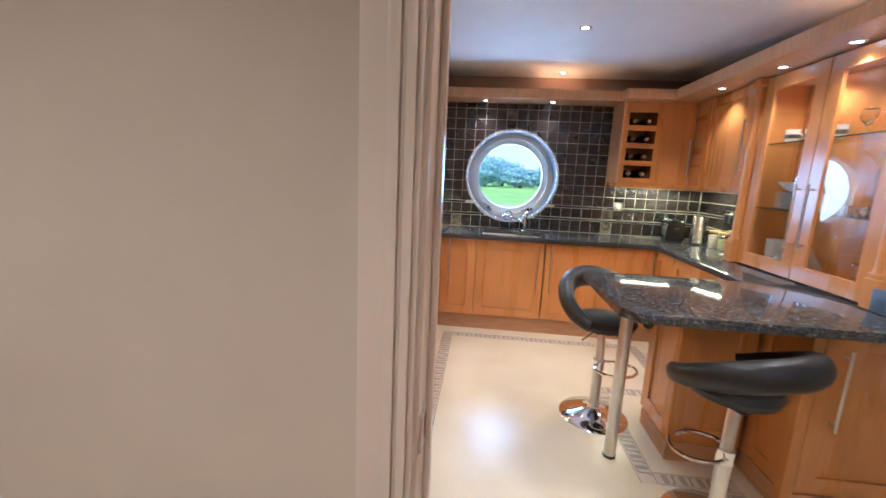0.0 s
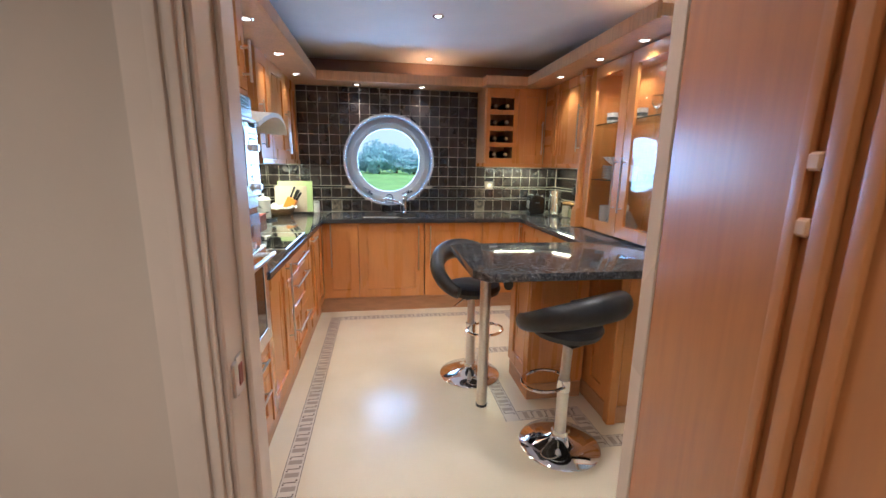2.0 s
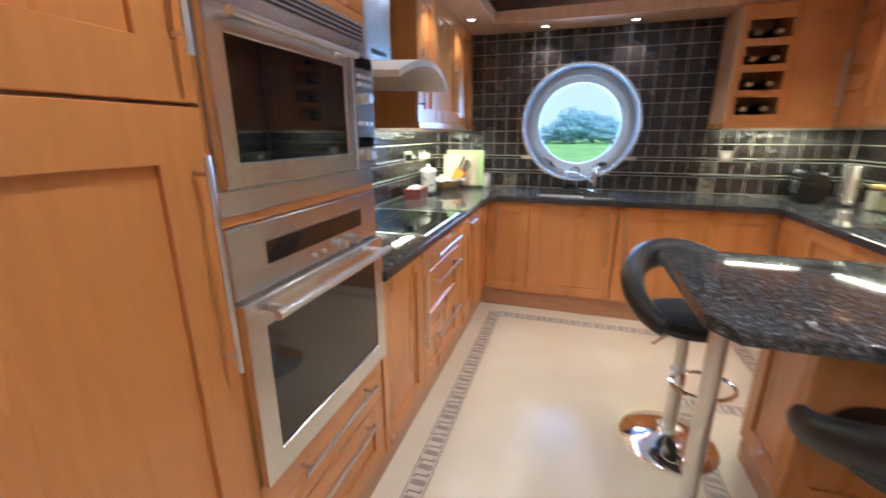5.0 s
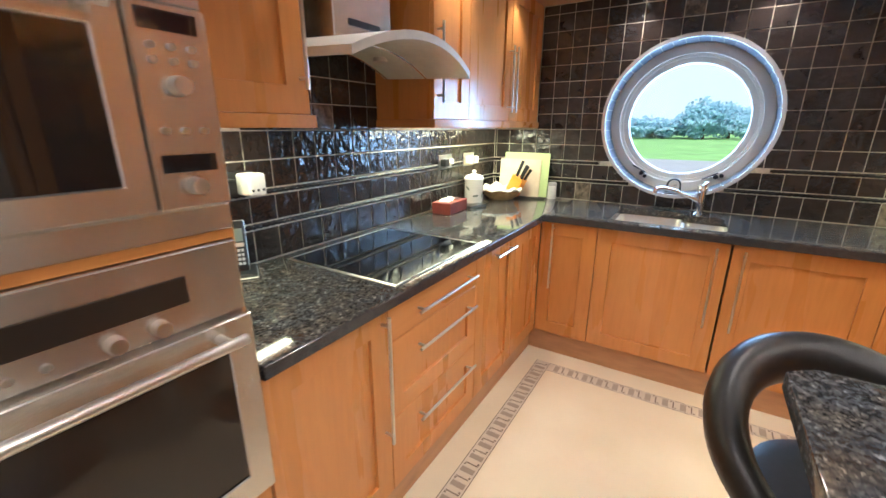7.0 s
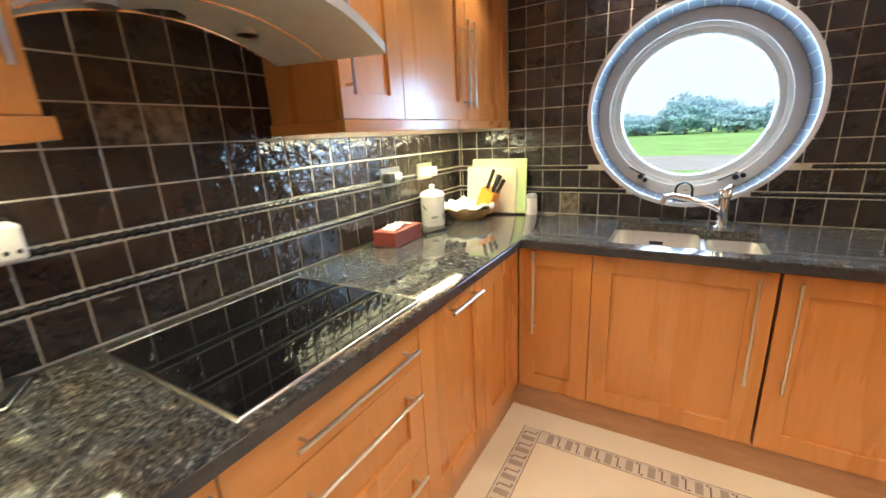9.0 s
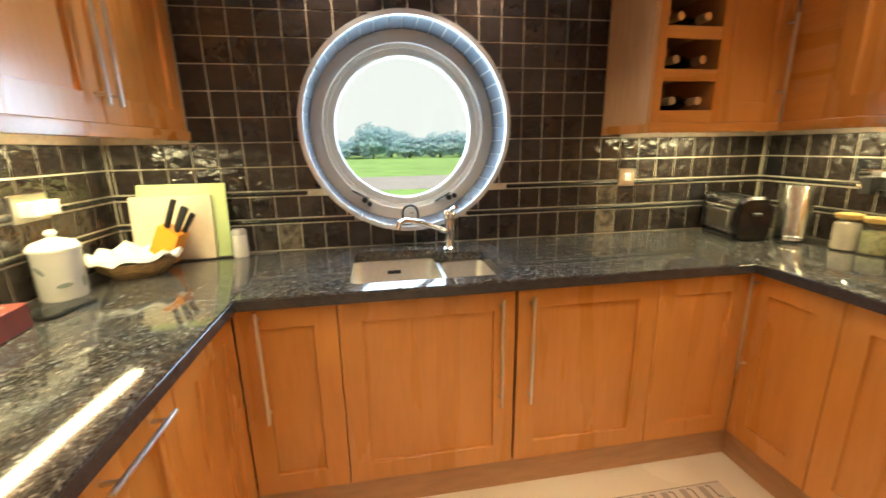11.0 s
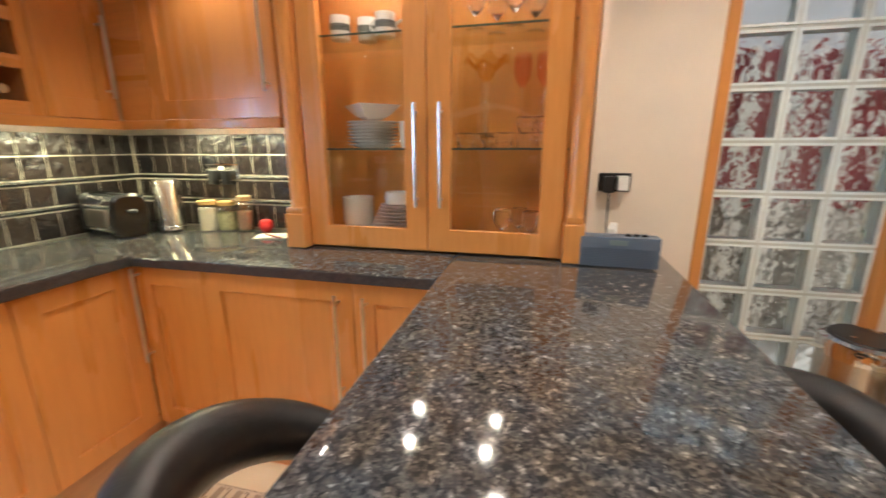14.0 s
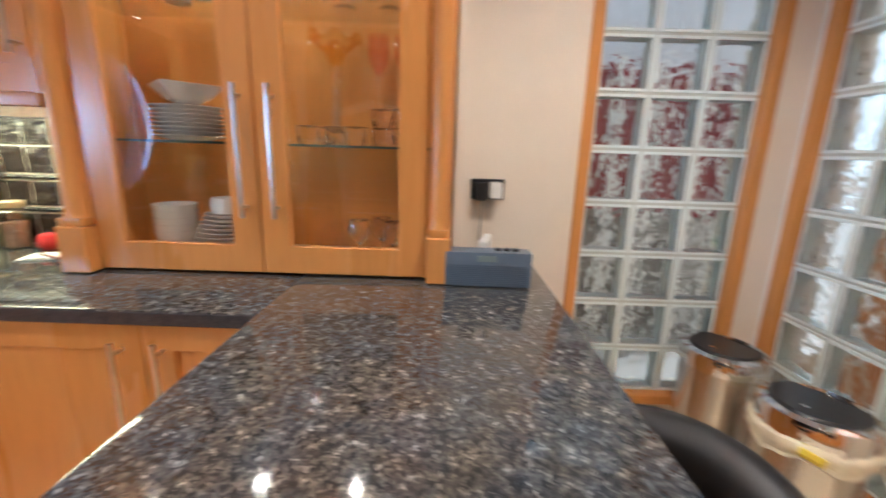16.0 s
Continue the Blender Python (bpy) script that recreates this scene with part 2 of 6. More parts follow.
# brown cast drifting over the slab
gbig = gn.new("ShaderNodeTexNoise")
gbig.inputs["Scale"].default_value, gbig.inputs["Detail"].default_value = 14, 3
gl.new(gtc.outputs["Object"], gbig.inputs["Vector"])
gtint = gn.new("ShaderNodeValToRGB")
gtint.color_ramp.elements[0].position, gtint.color_ramp.elements[0].color = 0.38, (0.92, 0.98, 1.06, 1)
gtint.color_ramp.elements[1].position, gtint.color_ramp.elements[1].color = 0.62, (1.12, 1.0, 0.86, 1)
gl.new(gbig.outputs["Fac"], gtint.inputs[0])
gmix = gn.new("ShaderNodeMix")
gmix.data_type, gmix.blend_type = "RGBA", "MULTIPLY"
gmix.inputs[0].default_value = 1.0
gl.new(gr.outputs[0], gmix.inputs[6])
gl.new(gtint.outputs[0], gmix.inputs[7])
gl.new(gmix.outputs[2], gb.inputs["Base Color"])

# handmade glossy dark tiles: brown to black from tile to tile, rippled glaze
TILE = mat("dark_glazed_tile", (0.026, 0.019, 0.017), 0.045, vary=0.3, scale=9, colour2=(0.010, 0.010, 0.013), rnd=0.32, bump=0.95, bscale=24, spec=0.65)
for node in TILE.node_tree.nodes:
    if node.type == "BUMP":
        node.inputs["Distance"].default_value = 0.010
DECOR = mat("embossed_pale_tile", (0.24, 0.20, 0.15), 0.12, vary=0.4, scale=34, colour2=(0.030, 0.026, 0.022), bump=0.9, bscale=45, spec=0.6)
DADO = mat("black_rope_tile", (0.010, 0.010, 0.011), 0.10, spec=0.6, bump=0.6, bscale=120, vary=0.2, scale=50)


def glass_mat(name, colour, rough=0.0, bump=0.0, bscale=20.0, thin=True, gloss=0.94, base=0.045):
    m = bpy.data.materials.new(name)
    m.use_nodes = True
    n, l = m.node_tree.nodes, m.node_tree.links
    out = n["Material Output"]
    n.remove(n["Principled BSDF"])
    if thin:
        tr = n.new("ShaderNodeBsdfTransparent")
        tr.inputs[0].default_value = (*colour, 1)
        gl2 = n.new("ShaderNodeBsdfGlossy")
        gl2.inputs["Roughness"].default_value = rough
        lw = n.new("ShaderNodeLayerWeight")
        lw.inputs["Blend"].default_value = 0.5
        pw = n.new("ShaderNodeMath")
        pw.operation = "POWER"
        pw.inputs[1].default_value = 5.0
        l.new(lw.outputs["Facing"], pw.inputs[0])
        fr = n.new("ShaderNodeMath")
        fr.operation = "MULTIPLY_ADD"
        fr.inputs[1].default_value, fr.inputs[2].default_value = gloss, base
        l.new(pw.outputs[0], fr.inputs[0])
        mx = n.new("ShaderNodeMixShader")
        l.new(fr.outputs[0], mx.inputs[0])
        l.new(tr.outputs[0], mx.inputs[1])
        l.new(gl2.outputs[0], mx.inputs[2])
        l.new(mx.outputs[0], out.inputs[0])
        sh = gl2
    else:
        g = n.new("ShaderNodeBsdfGlass")
        g.inputs["Color"].default_value = (*colour, 1)
        g.inputs["Roughness"].default_value, g.inputs["IOR"].default_value = rough, 1.45
        l.new(g.outputs[0], out.inputs[0])
        sh = g
    if bump:
        tc = n.new("ShaderNodeTexCoord")
        nz = n.new("ShaderNodeTexNoise")
        nz.inputs["Scale"].default_value = bscale
        nz.inputs["Detail"].default_value = 1.5
        oi = n.new("ShaderNodeObjectInfo")
        sc = n.new("ShaderNodeVectorMath")
        sc.operation = "SCALE"
        sc.inputs[0].default_value = (13.0, 29.0, 7.0)
        l.new(oi.outputs["Random"], sc.inputs["Scale"])
        off = n.new("ShaderNodeVectorMath")
        l.new(tc.outputs["Object"], off.inputs[0])
        l.new(sc.outputs[0], off.inputs[1])
        l.new(off.outputs[0], nz.inputs["Vector"])
        bp = n.new("ShaderNodeBump")
        bp.inputs["Strength"].default_value, bp.inputs["Distance"].default_value = bump, 0.03
        l.new(nz.outputs["Fac"], bp.inputs["Height"])
        l.new(bp.outputs[0], sh.inputs["Normal"])
    return m


SINKSTEEL = mat("brushed_sink_steel", (0.72, 0.71, 0.68), 0.30, 0.85, vary=0.05, scale=60)
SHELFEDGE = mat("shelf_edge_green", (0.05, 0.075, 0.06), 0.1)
PANE = glass_mat("clear_pane", (0.96, 0.98, 0.97))
CLEAR = glass_mat("clear_glassware", (0.985, 0.99, 0.988), 0.0, 0.25, 30.0, base=0.20)
CUTGLASS = glass_mat("cut_glass", (0.99, 0.995, 0.99), 0.0, 0.2, 40.0, thin=False)
PINK = glass_mat("pink_glass", (0.98, 0.74, 0.72))
AMBER = glass_mat("amber_glass", (0.98, 0.84, 0.50))
SHELFG = glass_mat("glass_shelf", (0.93, 0.97, 0.955))
WAVY = glass_mat("wavy_glass_block", (0.975, 0.988, 0.985), 0.0, 0.42, 17.0, thin=False)
BLOCKEDGE = mat("glass_block_edge", (0.80, 0.87, 0.85), 0.25)
MORTAR = mat("pale_block_mortar", (0.56, 0.59, 0.54), 0.6, vary=0.05, scale=30)

# ---------------------------------------------------------------- mesh helpers


def box(bm, x0, x1, y0, y1, z0, z1, bev=0.0, seg=1):
    m = Matrix.Translation(((x0 + x1) / 2, (y0 + y1) / 2, (z0 + z1) / 2)) @ Matrix.Diagonal((abs(x1 - x0), abs(y1 - y0), abs(z1 - z0), 1))
    r = bmesh.ops.create_cube(bm, size=1, matrix=m)
    if bev:
        es = list({ed for v in r["verts"] for ed in v.link_edges})
        bmesh.ops.bevel(bm, geom=es, offset=bev, segments=seg, affect="EDGES", profile=0.7)
    return bm


def rod(bm, a, b, r, seg=12, r2=None, cap=True):
    a, b = Vector(a), Vector(b)
    d = b - a
    m = Matrix.Translation((a + b) / 2) @ d.to_track_quat("Z", "Y").to_matrix().to_4x4()
    bmesh.ops.create_cone(bm, cap_ends=cap, segments=seg, radius1=r, radius2=r if r2 is None else r2, depth=d.length, matrix=m)
    return bm


def lathe(bm, profile, c=(0, 0, 0), seg=28, close=False):
    rings = []
    for r, z in profile:
        rings.append([bm.verts.new((c[0] + r * math.cos(2 * math.pi * i / seg), c[1] + r * math.sin(2 * math.pi * i / seg), c[2] + z)) for i in range(seg)])
    for p, q in zip(rings, rings[1:]):
        for i in range(seg):
            bm.faces.new((p[i], p[(i + 1) % seg], q[(i + 1) % seg], q[i]))
    if close:
        bm.faces.new(rings[0][::-1])
        bm.faces.new(rings[-1])
    return bm


def tube(bm, pts, r, seg=10, closed=False, squash=None):
    """A pipe along pts. squash: a factor for its height against its width."""
    pts = [Vector(p) for p in pts]
    n = len(pts)
    rings = []
    up = Vector((0, 0, 1))
    for i, p in enumerate(pts):
        a = pts[(i - 1) % n] if closed or i else p
        b = pts[(i + 1) % n] if closed or i < n - 1 else p
        d = (b - a).normalized()
        s = d.cross(up)
        s = s.normalized() if s.length > 1e-4 else Vector((1, 0, 0))
        t = s.cross(d)
        rr = r[i] if isinstance(r, (list, tuple)) else r
        k = squash or 1.0
        rings.append([bm.verts.new(p + s * rr * math.cos(2 * math.pi * j / seg) + t * rr * k * math.sin(2 * math.pi * j / seg)) for j in range(seg)])
    for i in range(n if closed else n - 1):
        p, q = rings[i], rings[(i + 1) % n]
        for j in range(seg):
            bm.faces.new((p[j], p[(j + 1) % seg], q[(j + 1) % seg], q[j]))
    if not closed:
        bm.faces.new(rings[0][::-1])
        bm.faces.new(rings[-1])
    return bm


def smooth_mesh(me, angle=35):
    for p in me.polygons:
        p.use_smooth = True
    me.set_sharp_from_angle(angle=radians(angle))


def part(name, bm, material, parent=None, label="", flat=False):
    me = bpy.data.meshes.new(name)
    bmesh.ops.recalc_face_normals(bm, faces=bm.faces)
    bm.to_mesh(me)
    bm.free()
    if not flat:
        smooth_mesh(me)
    me.materials.append(material)
    ob = new(name, me)
    ob.parent = parent
    if label:
        ob["label"] = label
    return ob


def thing(name, m, label, category, group="", kind=""):
    ob = new(name)
    ob.empty_display_size = 0.05
    ob.matrix_world = m if isinstance(m, Matrix) else Matrix.Translation(m)
    return tagged(ob, label, category, group, kind)


def B(*a, **k):
    return box(bmesh.new(), *a, **k)


def struct(name, bm, material, label, category="wall", flat=True):
    return tagged(part(name, bm, material, None, "", flat), label, category, "", "structure")


# ---------------------------------------------------------------- plan
XL, XR, YB, YN, YH = 0.07, 3.17, 6.92, 3.36, 3.195
ZC, ZW = 2.40, 0.91
DL, DR, DH = 0.967, 1.787, 2.04
WX, WZ, WR = 1.306, 1.443, 0.459

# ---------------------------------------------------------------- structure
struct("floor", B(-1.2, 3.6, 3.2, 7.3, -0.06, 0.0), FLOOR, "cream marbled vinyl kitchen floor with a key-pattern border", "floor")
struct("hall_floor", B(-1.2, 3.6, 0.6, 3.2, -0.06, 0.0), CARPET, "beige carpeted hall floor before the kitchen door", "floor")
struct("ceiling", B(-1.2, 3.6, 0.6, 7.3, ZC, ZC + 0.1), CEILP, "smooth white painted ceiling with recessed downlights", "ceiling")
struct("wall_left", B(XL - 0.15, XL, YN - 0.02, 7.3, 0, ZC), PAINT, "cream painted wall behind the oven run")


def framed(bm, x0, x1, z0, z1, sx, sz, y0, y1, panel=None, c=0.0016):
    """A frame of stiles sx and rails sz in one piece, its face at y0 and its back at y1, with a panel face at that depth."""
    def loop(dx, dz, y):
        return [bm.verts.new(p) for p in ((x0 + dx, y, z0 + dz), (x1 - dx, y, z0 + dz), (x1 - dx, y, z1 - dz), (x0 + dx, y, z1 - dz))]
    loops = [loop(0, 0, y1), loop(0, 0, y0 + c), loop(c, c, y0), loop(sx - c, sz - c, y0), loop(sx, sz, y0 + c * 1.4)]
    loops.append(loop(sx, sz, y1 if panel is None else panel))
    for p, q in zip(loops, loops[1:]):
        for i in range(4):
            bm.faces.new((p[i], p[(i + 1) % 4], q[(i + 1) % 4], q[i]))
    if panel is None:
        for i in range(4):
            bm.faces.new((loops[-1][i], loops[-1][(i + 1) % 4], loops[0][(i + 1) % 4], loops[0][i]))
    else:
        bm.faces.new(loops[-1])
        bm.faces.new(loops[0][::-1])
    return bm


def wall_round(name, y0, y1, x0, x1, cx, cz, r, material, label, n=64):
    """A wall from y0 to y1 with a round hole of radius r."""
    bm = bmesh.new()
    layers = []
    for y in (y0, y1):
        ring, rim = [], []
        for i in range(n):
            a = 2 * math.pi * i / n
            ca, sa = math.cos(a), math.sin(a)
            ring.append(bm.verts.new((cx + r * ca, y, cz + r * sa)))
            k = min((x1 - cx) / ca if ca > 1e-6 else 1e9, (x0 - cx) / ca if ca < -1e-6 else 1e9,
                    (ZC - cz) / sa if sa > 1e-6 else 1e9, -cz / sa if sa < -1e-6 else 1e9)
            rim.append(bm.verts.new((cx + k * ca, y, cz + k * sa)))
        corners = [bm.verts.new((cx2, y, cz2)) for cx2, cz2 in ((x1, ZC), (x0, ZC), (x0, 0), (x1, 0))]
        layers.append((ring, rim, corners))
    for ring, rim, corners in layers:
        for i in range(n):
            j = (i + 1) % n
            p, q = rim[i].co, rim[j].co
            if abs(p.x - q.x) > 1e-5 and abs(p.z - q.z) > 1e-5:
                c = min(corners, key=lambda v: (v.co - p).length + (v.co - q).length)
                bm.faces.new((ring[i], rim[i], c, rim[j], ring[j]))
            else:
                bm.faces.new((ring[i], rim[i], rim[j], ring[j]))
    for i in range(n):
        j = (i + 1) % n
        bm.faces.new((layers[0][0][i], layers[0][0][j], layers[1][0][j], layers[1][0][i]))
    return struct(name, bm, material, label)


wall_back = wall_round("wall_back", YB + 0.0035, YB + 0.36, XL - 0.15, XR + 0.4, WX, WZ, WR, GROUT, "wall of dark glazed tiles around a round window")
# right wall with the opening for the glass blocks
GY0, GY1, GZ0, GZ1 = 3.495, 4.12, 0.325, 2.145
bm = bmesh.new()
for a in ((XR, XR + 0.16, GY1, YB + 0.0034, 0, ZC), (XR, XR + 0.16, YN - 0.2, GY0, 0, ZC), (XR, XR + 0.16, GY0, GY1, 0, GZ0), (XR, XR + 0.16, GY0, GY1, GZ1, ZC)):
    box(bm, *a)
struct("wall_right", bm, PAINT, "cream painted wall with a glass block panel")
# near wall: doorway, radiator and the second glass block panel
PX0, PX1 = 2.495, 3.12
bm = bmesh.new()
for a in ((-1.2, DL - 0.03, YH, YN, 0, ZC), (DL - 0.03, DR + 0.09, YH, YN, DH + 0.03, ZC), (DR + 0.09, PX0, YH, YN, 0, ZC), (PX0, PX1, YH, YN, 0, GZ0), (PX0, PX1, YH, YN, GZ1, ZC), (PX1, XR + 0.16, YH, YN, 0, ZC)):
    box(bm, *a)
struct("wall_near", bm, PAINT_COOL, "white painted wall with the doorway and a glass block panel")
# hall, closed round the camera's start
struct("hall_wall_front", B(-1.2, DL - 0.031, YH - 0.012, YH - 0.001, 0, ZC), PAINT_HALL, "plain beige painted hall wall beside the kitchen door")
struct("hall_wall_left", B(-1.3, -1.2, 0.6, YH, 0, ZC), PAINT_HALL, "plain beige painted hall wall")
struct("hall_wall_rear", B(-1.2, 3.6, 0.5, 0.6, 0, ZC), PAINT_HALL, "plain beige painted hall wall")
bm = bmesh.new()
for a in ((0.5, 2.47, 0, ZC), (2.47, 3.02, 0, 0.3), (2.47, 3.02, 2.15, ZC), (3.02, YH, 0, ZC)):
    box(bm, 3.6, 3.7, *a)
struct("hall_wall_right", bm, PAINT_HALL, "plain beige painted hall wall with a tall window")
hw = thing("window_4", pose(3.65, 2.47, 0, 0, 0, 90), "tall white framed hall window seen through glass blocks", "window", "", "structure")
part("window_frame", framed(bmesh.new(), 0.001, 0.549, 0.301, 2.149, 0.05, 0.05, -0.03, 0.03, None, 0.003), WHITE, hw)
part("transom", B(0.0515, 0.4985, -0.02, 0.02, 1.20, 1.24), WHITE, hw)
struct("hall_partition", B(1.95, 3.6, 1.75, 1.85, 0, ZC), PAINT_HALL, "plain beige painted hall wall past the glass blocks")
hd = thing("hall_door", pose(3.598, 2.46, 0.0, 0, 0, -90), "brown varnished wooden door in the hall", "door", "", "structure")
part("leaf", B(0, 0.60, -0.04, 0, 0, 2.0, 0.003), DOORWOOD, hd)
# the room past the glass blocks
struct("wall_beyond_red", B(4.6, 4.7, 2.3, 6.0, 0.95, 1.92), mat("deep_red_paint", (0.30, 0.035, 0.045), 0.6, vary=0.08, scale=4), "deep red painted wall seen through glass blocks")
struct("wall_beyond_grey", B(4.6, 4.7, 2.3, 6.0, 0.0, 0.948), mat("grey_render", (0.50, 0.48, 0.45), 0.8, vary=0.7, scale=7, colour2=(0.10, 0.09, 0.08)), "mottled grey low wall seen through glass blocks")
struct("ground_beyond", B(3.71, 60.0, -40, 6.6, -0.06, 0.0), mat("grey_paving", (0.30, 0.28, 0.25), 0.8, vary=0.1, scale=12), "grey paved ground past the glass blocks", "ground")

# added board that covers the bright sky behind the top glass blocks
struct("wall_beyond_pale", B(4.6, 4.7, 2.3, 6.0, 1.921, 2.7), mat("grey_sky_board", (0.62, 0.63, 0.65), 0.6, vary=0.1, scale=3), "pale grey board added to stand for grey sky above the red wall")
# added posts, there only to give the glass blocks pale refracted streaks
fence = thing("fence_posts", (4.55, 2.35, 0), "pale posts added along the red wall to streak the glass blocks", "fence", "", "structure")
for k in range(13):
    part("post", B(-0.03, 0.03, k * 0.27, k * 0.27 + 0.085, 0, 1.95, 0.006), WHITE, fence)
# door lining, stops and architraves
bm = bmesh.new()
box(bm, DL - 0.03, DL, YH - 0.005, YN + 0.004, 0, DH, 0.003)
box(bm, DL, DL + 0.010, 3.268, 3.300, 0, DH, 0.003)
box(bm, DR, DR + 0.09, YN - 0.040, YN + 0.004, 0, DH, 0.003)
box(bm, DR + 0.06, DR + 0.09, YH - 0.005, YN - 0.0405, 0, DH, 0.003)
box(bm, DL - 0.03, DR + 0.09, YH - 0.005, YN + 0.004, DH, DH + 0.03, 0.003)
struct("door_frame", bm, GLOSSW, "cream gloss painted door lining with stops", "door frame", False)


def architrave(bm, x, s, y, f, w=0.056):
    """Moulded upright from x going s (+1 or -1), standing f (+1 or -1) off the wall face y."""
    for a, b, d in ((0.0, 0.008, 0.010), (0.008, 0.021, 0.017), (0.021, 0.027, 0.012), (0.027, 0.043, 0.019), (0.043, w, 0.013)):
        xa, xb = sorted((x + s * a, x + s * b))
        ya, yb = sorted((y, y + f * d))
        box(bm, xa, xb, ya, yb, 0, DH + 0.09, 0.004, 2)


bm = bmesh.new()
architrave(bm, DL - 0.006, -1, YH - 0.012, -1, 0.078)
architrave(bm, DR + 0.085, 1, YH - 0.002, -1)
box(bm, DL - 0.1, DR + 0.1, YH - 0.034, YH - 0.012, DH + 0.015, DH + 0.1, 0.006, 2)
struct("architrave", bm, GLOSSW, "cream gloss moulded architrave round the doorway", "trim", False)
bm = bmesh.new()
architrave(bm, DR + 0.022, 1, YN + 0.001, 1)
box(bm, DL, DR + 0.1, YN, YN + 0.022, DH + 0.015, DH + 0.1, 0.006, 2)
struct("architrave_inside", bm, GLOSSW, "cream gloss moulded architrave on the kitchen side", "trim", False)
bm = bmesh.new()
box(bm, XR - 0.018, XR, YN + 0.02, 4.40, 0, 0.11, 0.004)
box(bm, XR - 0.012, XR, YN + 0.02, 4.40, 0.11, 0.14, 0.005, 2)
box(bm, DR + 0.11, XR - 0.02, YN, YN + 0.018, 0, 0.11, 0.004)
box(bm, DR + 0.11, XR - 0.02, YN, YN + 0.012, 0.11, 0.14, 0.005, 2)
struct("baseboard", bm, SKIRT, "cream painted moulded skirting board", "baseboard", False)
strike = thing("strike_plate", (DL + 0.001, 3.232, 1.052), "brass-edged steel strike plate let into the door lining", "strike plate")
part("plate", box(B(0, 0.003, -0.014, 0.014, -0.035, 0.035, 0.002), -0.002, 0.004, -0.03, -0.012, -0.03, 0.03, 0.002), SATIN, strike)
part("latch_hole", B(0.0025, 0.0045, -0.008, 0.008, -0.018, 0.018), MAROON, strike)

# open door, held back into the hall
door = thing("door_1", pose(DR + 0.022, YN - 0.049, 0.006, 0, 0, 180 + 73), "varnished reddish wooden door standing open into the hall", "door", "", "structure")
W = 0.835
bm = B(0, W, -0.022, 0.022, 0, 2.02, 0.003)
part("leaf", bm, DOORWOOD, door)
for s in (1, -1):
    bm = bmesh.new()
    for a, b, d in ((0.375, 0.395, 0.010), (0.42, 0.445, 0.012), (0.465, 0.485, 0.008)):
        box(bm, a, b, s * 0.022, s * (0.022 + d), 0.2, 1.85, 0.004, 2)
    part("moulding", bm, DOORWOOD, door)
    bm = bmesh.new()
    box(bm, 0.397, 0.418, s * 0.022, s * 0.035, 1.325, 1.345, 0.003)
    box(bm, 0.397, 0.418, s * 0.022, s * 0.035, 1.395, 1.415, 0.003)
    part("catch_block", bm, WOOD_PALE, door, "small pale catches in the door groove")
# light shelf over the wall units and window
ZP0, ZP1 = 2.155, 2.215
shelf = thing("light_shelf", (0, 0, 0), "pale wooden light pelmet running round above the wall cabinets", "pelmet", "", "structure")
for x0, x1, y0, y1 in ((XL, 0.63, 4.44, YB), (0.63, 2.62, 6.60, YB), (2.62, XR, 4.60, YB)):
    part("shelf_board", B(x0 + 0.0005, x1 - 0.0005, y0, y1, ZP0, ZP1), WOOD_PALE, shelf)
for x0, x1, y0, y1 in ((0.63, 0.655, 4.44, 6.575), (0.63, 2.20, 6.575, 6.60), (2.595, 2.62, 4.60, 6.44), (2.20, 2.62, 6.44, 6.60)):
    part("fascia", B(x0, x1, y0, y1, ZP0 - 0.012, ZP1 + 0.012, 0.006, 2), WOOD_PALE, shelf)
# brown colour puts the shade above the pelmet onto this wall strip
struct("upper_wall", B(XL, XR, YB - 0.002, YB + 0.003, ZP1, ZC), mat("painted_shade_brown", (0.34, 0.22, 0.16), 0.6, vary=0.06, scale=5), "strip of wall above the pelmet with its shade painted brown")


def downlight(x, y, z, name="downlight", label="small lit recessed ceiling downlight with a chrome ring"):
    t = thing(name, (x, y, z), label, "downlight", name + "s")
    part("ring", lathe(bmesh.new(), [(0.022, 0.0), (0.024, -0.004), (0.036, -0.004), (0.040, 0.0)], seg=20), CHROME, t)
    bm = bmesh.new()
    bmesh.ops.create_circle(bm, cap_ends=True, segments=20, radius=0.022, matrix=Matrix.Translation((0, 0, -0.002)))
    part("bulb", bm, LAMP, t)
    return t


dl = None
# includes fittings for the two added spots, which stay out of view
for sx, sy in CEIL_SPOTS:
    dl = copy_thing(dl, Matrix.Translation((sx, sy, ZC))) if dl else downlight(sx, sy, ZC)
dl = None
for sx, sy in PEL_SPOTS:
    dl = copy_thing(dl, Matrix.Translation((sx, sy, ZP0))) if dl else downlight(sx, sy, ZP0, "pelmet_light", "small lit downlight set in the wooden pelmet")

# round window
win = thing("window_1", (WX, YB, WZ), "round porthole window with a cream frame", "window", "", "structure")


def ring_y(bm, r0, r1, y0, y1, seg=72, bev=0.0):
    """A ring round the y axis, from radius r0 to r1 and from y0 to y1."""
    prof = [(r0, y0), (r1, y0), (r1, y1), (r0, y1)]
    rings = [[bm.verts.new((r * math.cos(2 * math.pi * i / seg), y, r * math.sin(2 * math.pi * i / seg))) for i in range(seg)] for r, y in prof]
    for k in range(4):
        p, q = rings[k], rings[(k + 1) % 4]
        for i in range(seg):
            bm.faces.new((p[i], p[(i + 1) % seg], q[(i + 1) % seg], q[i]))
    return bm


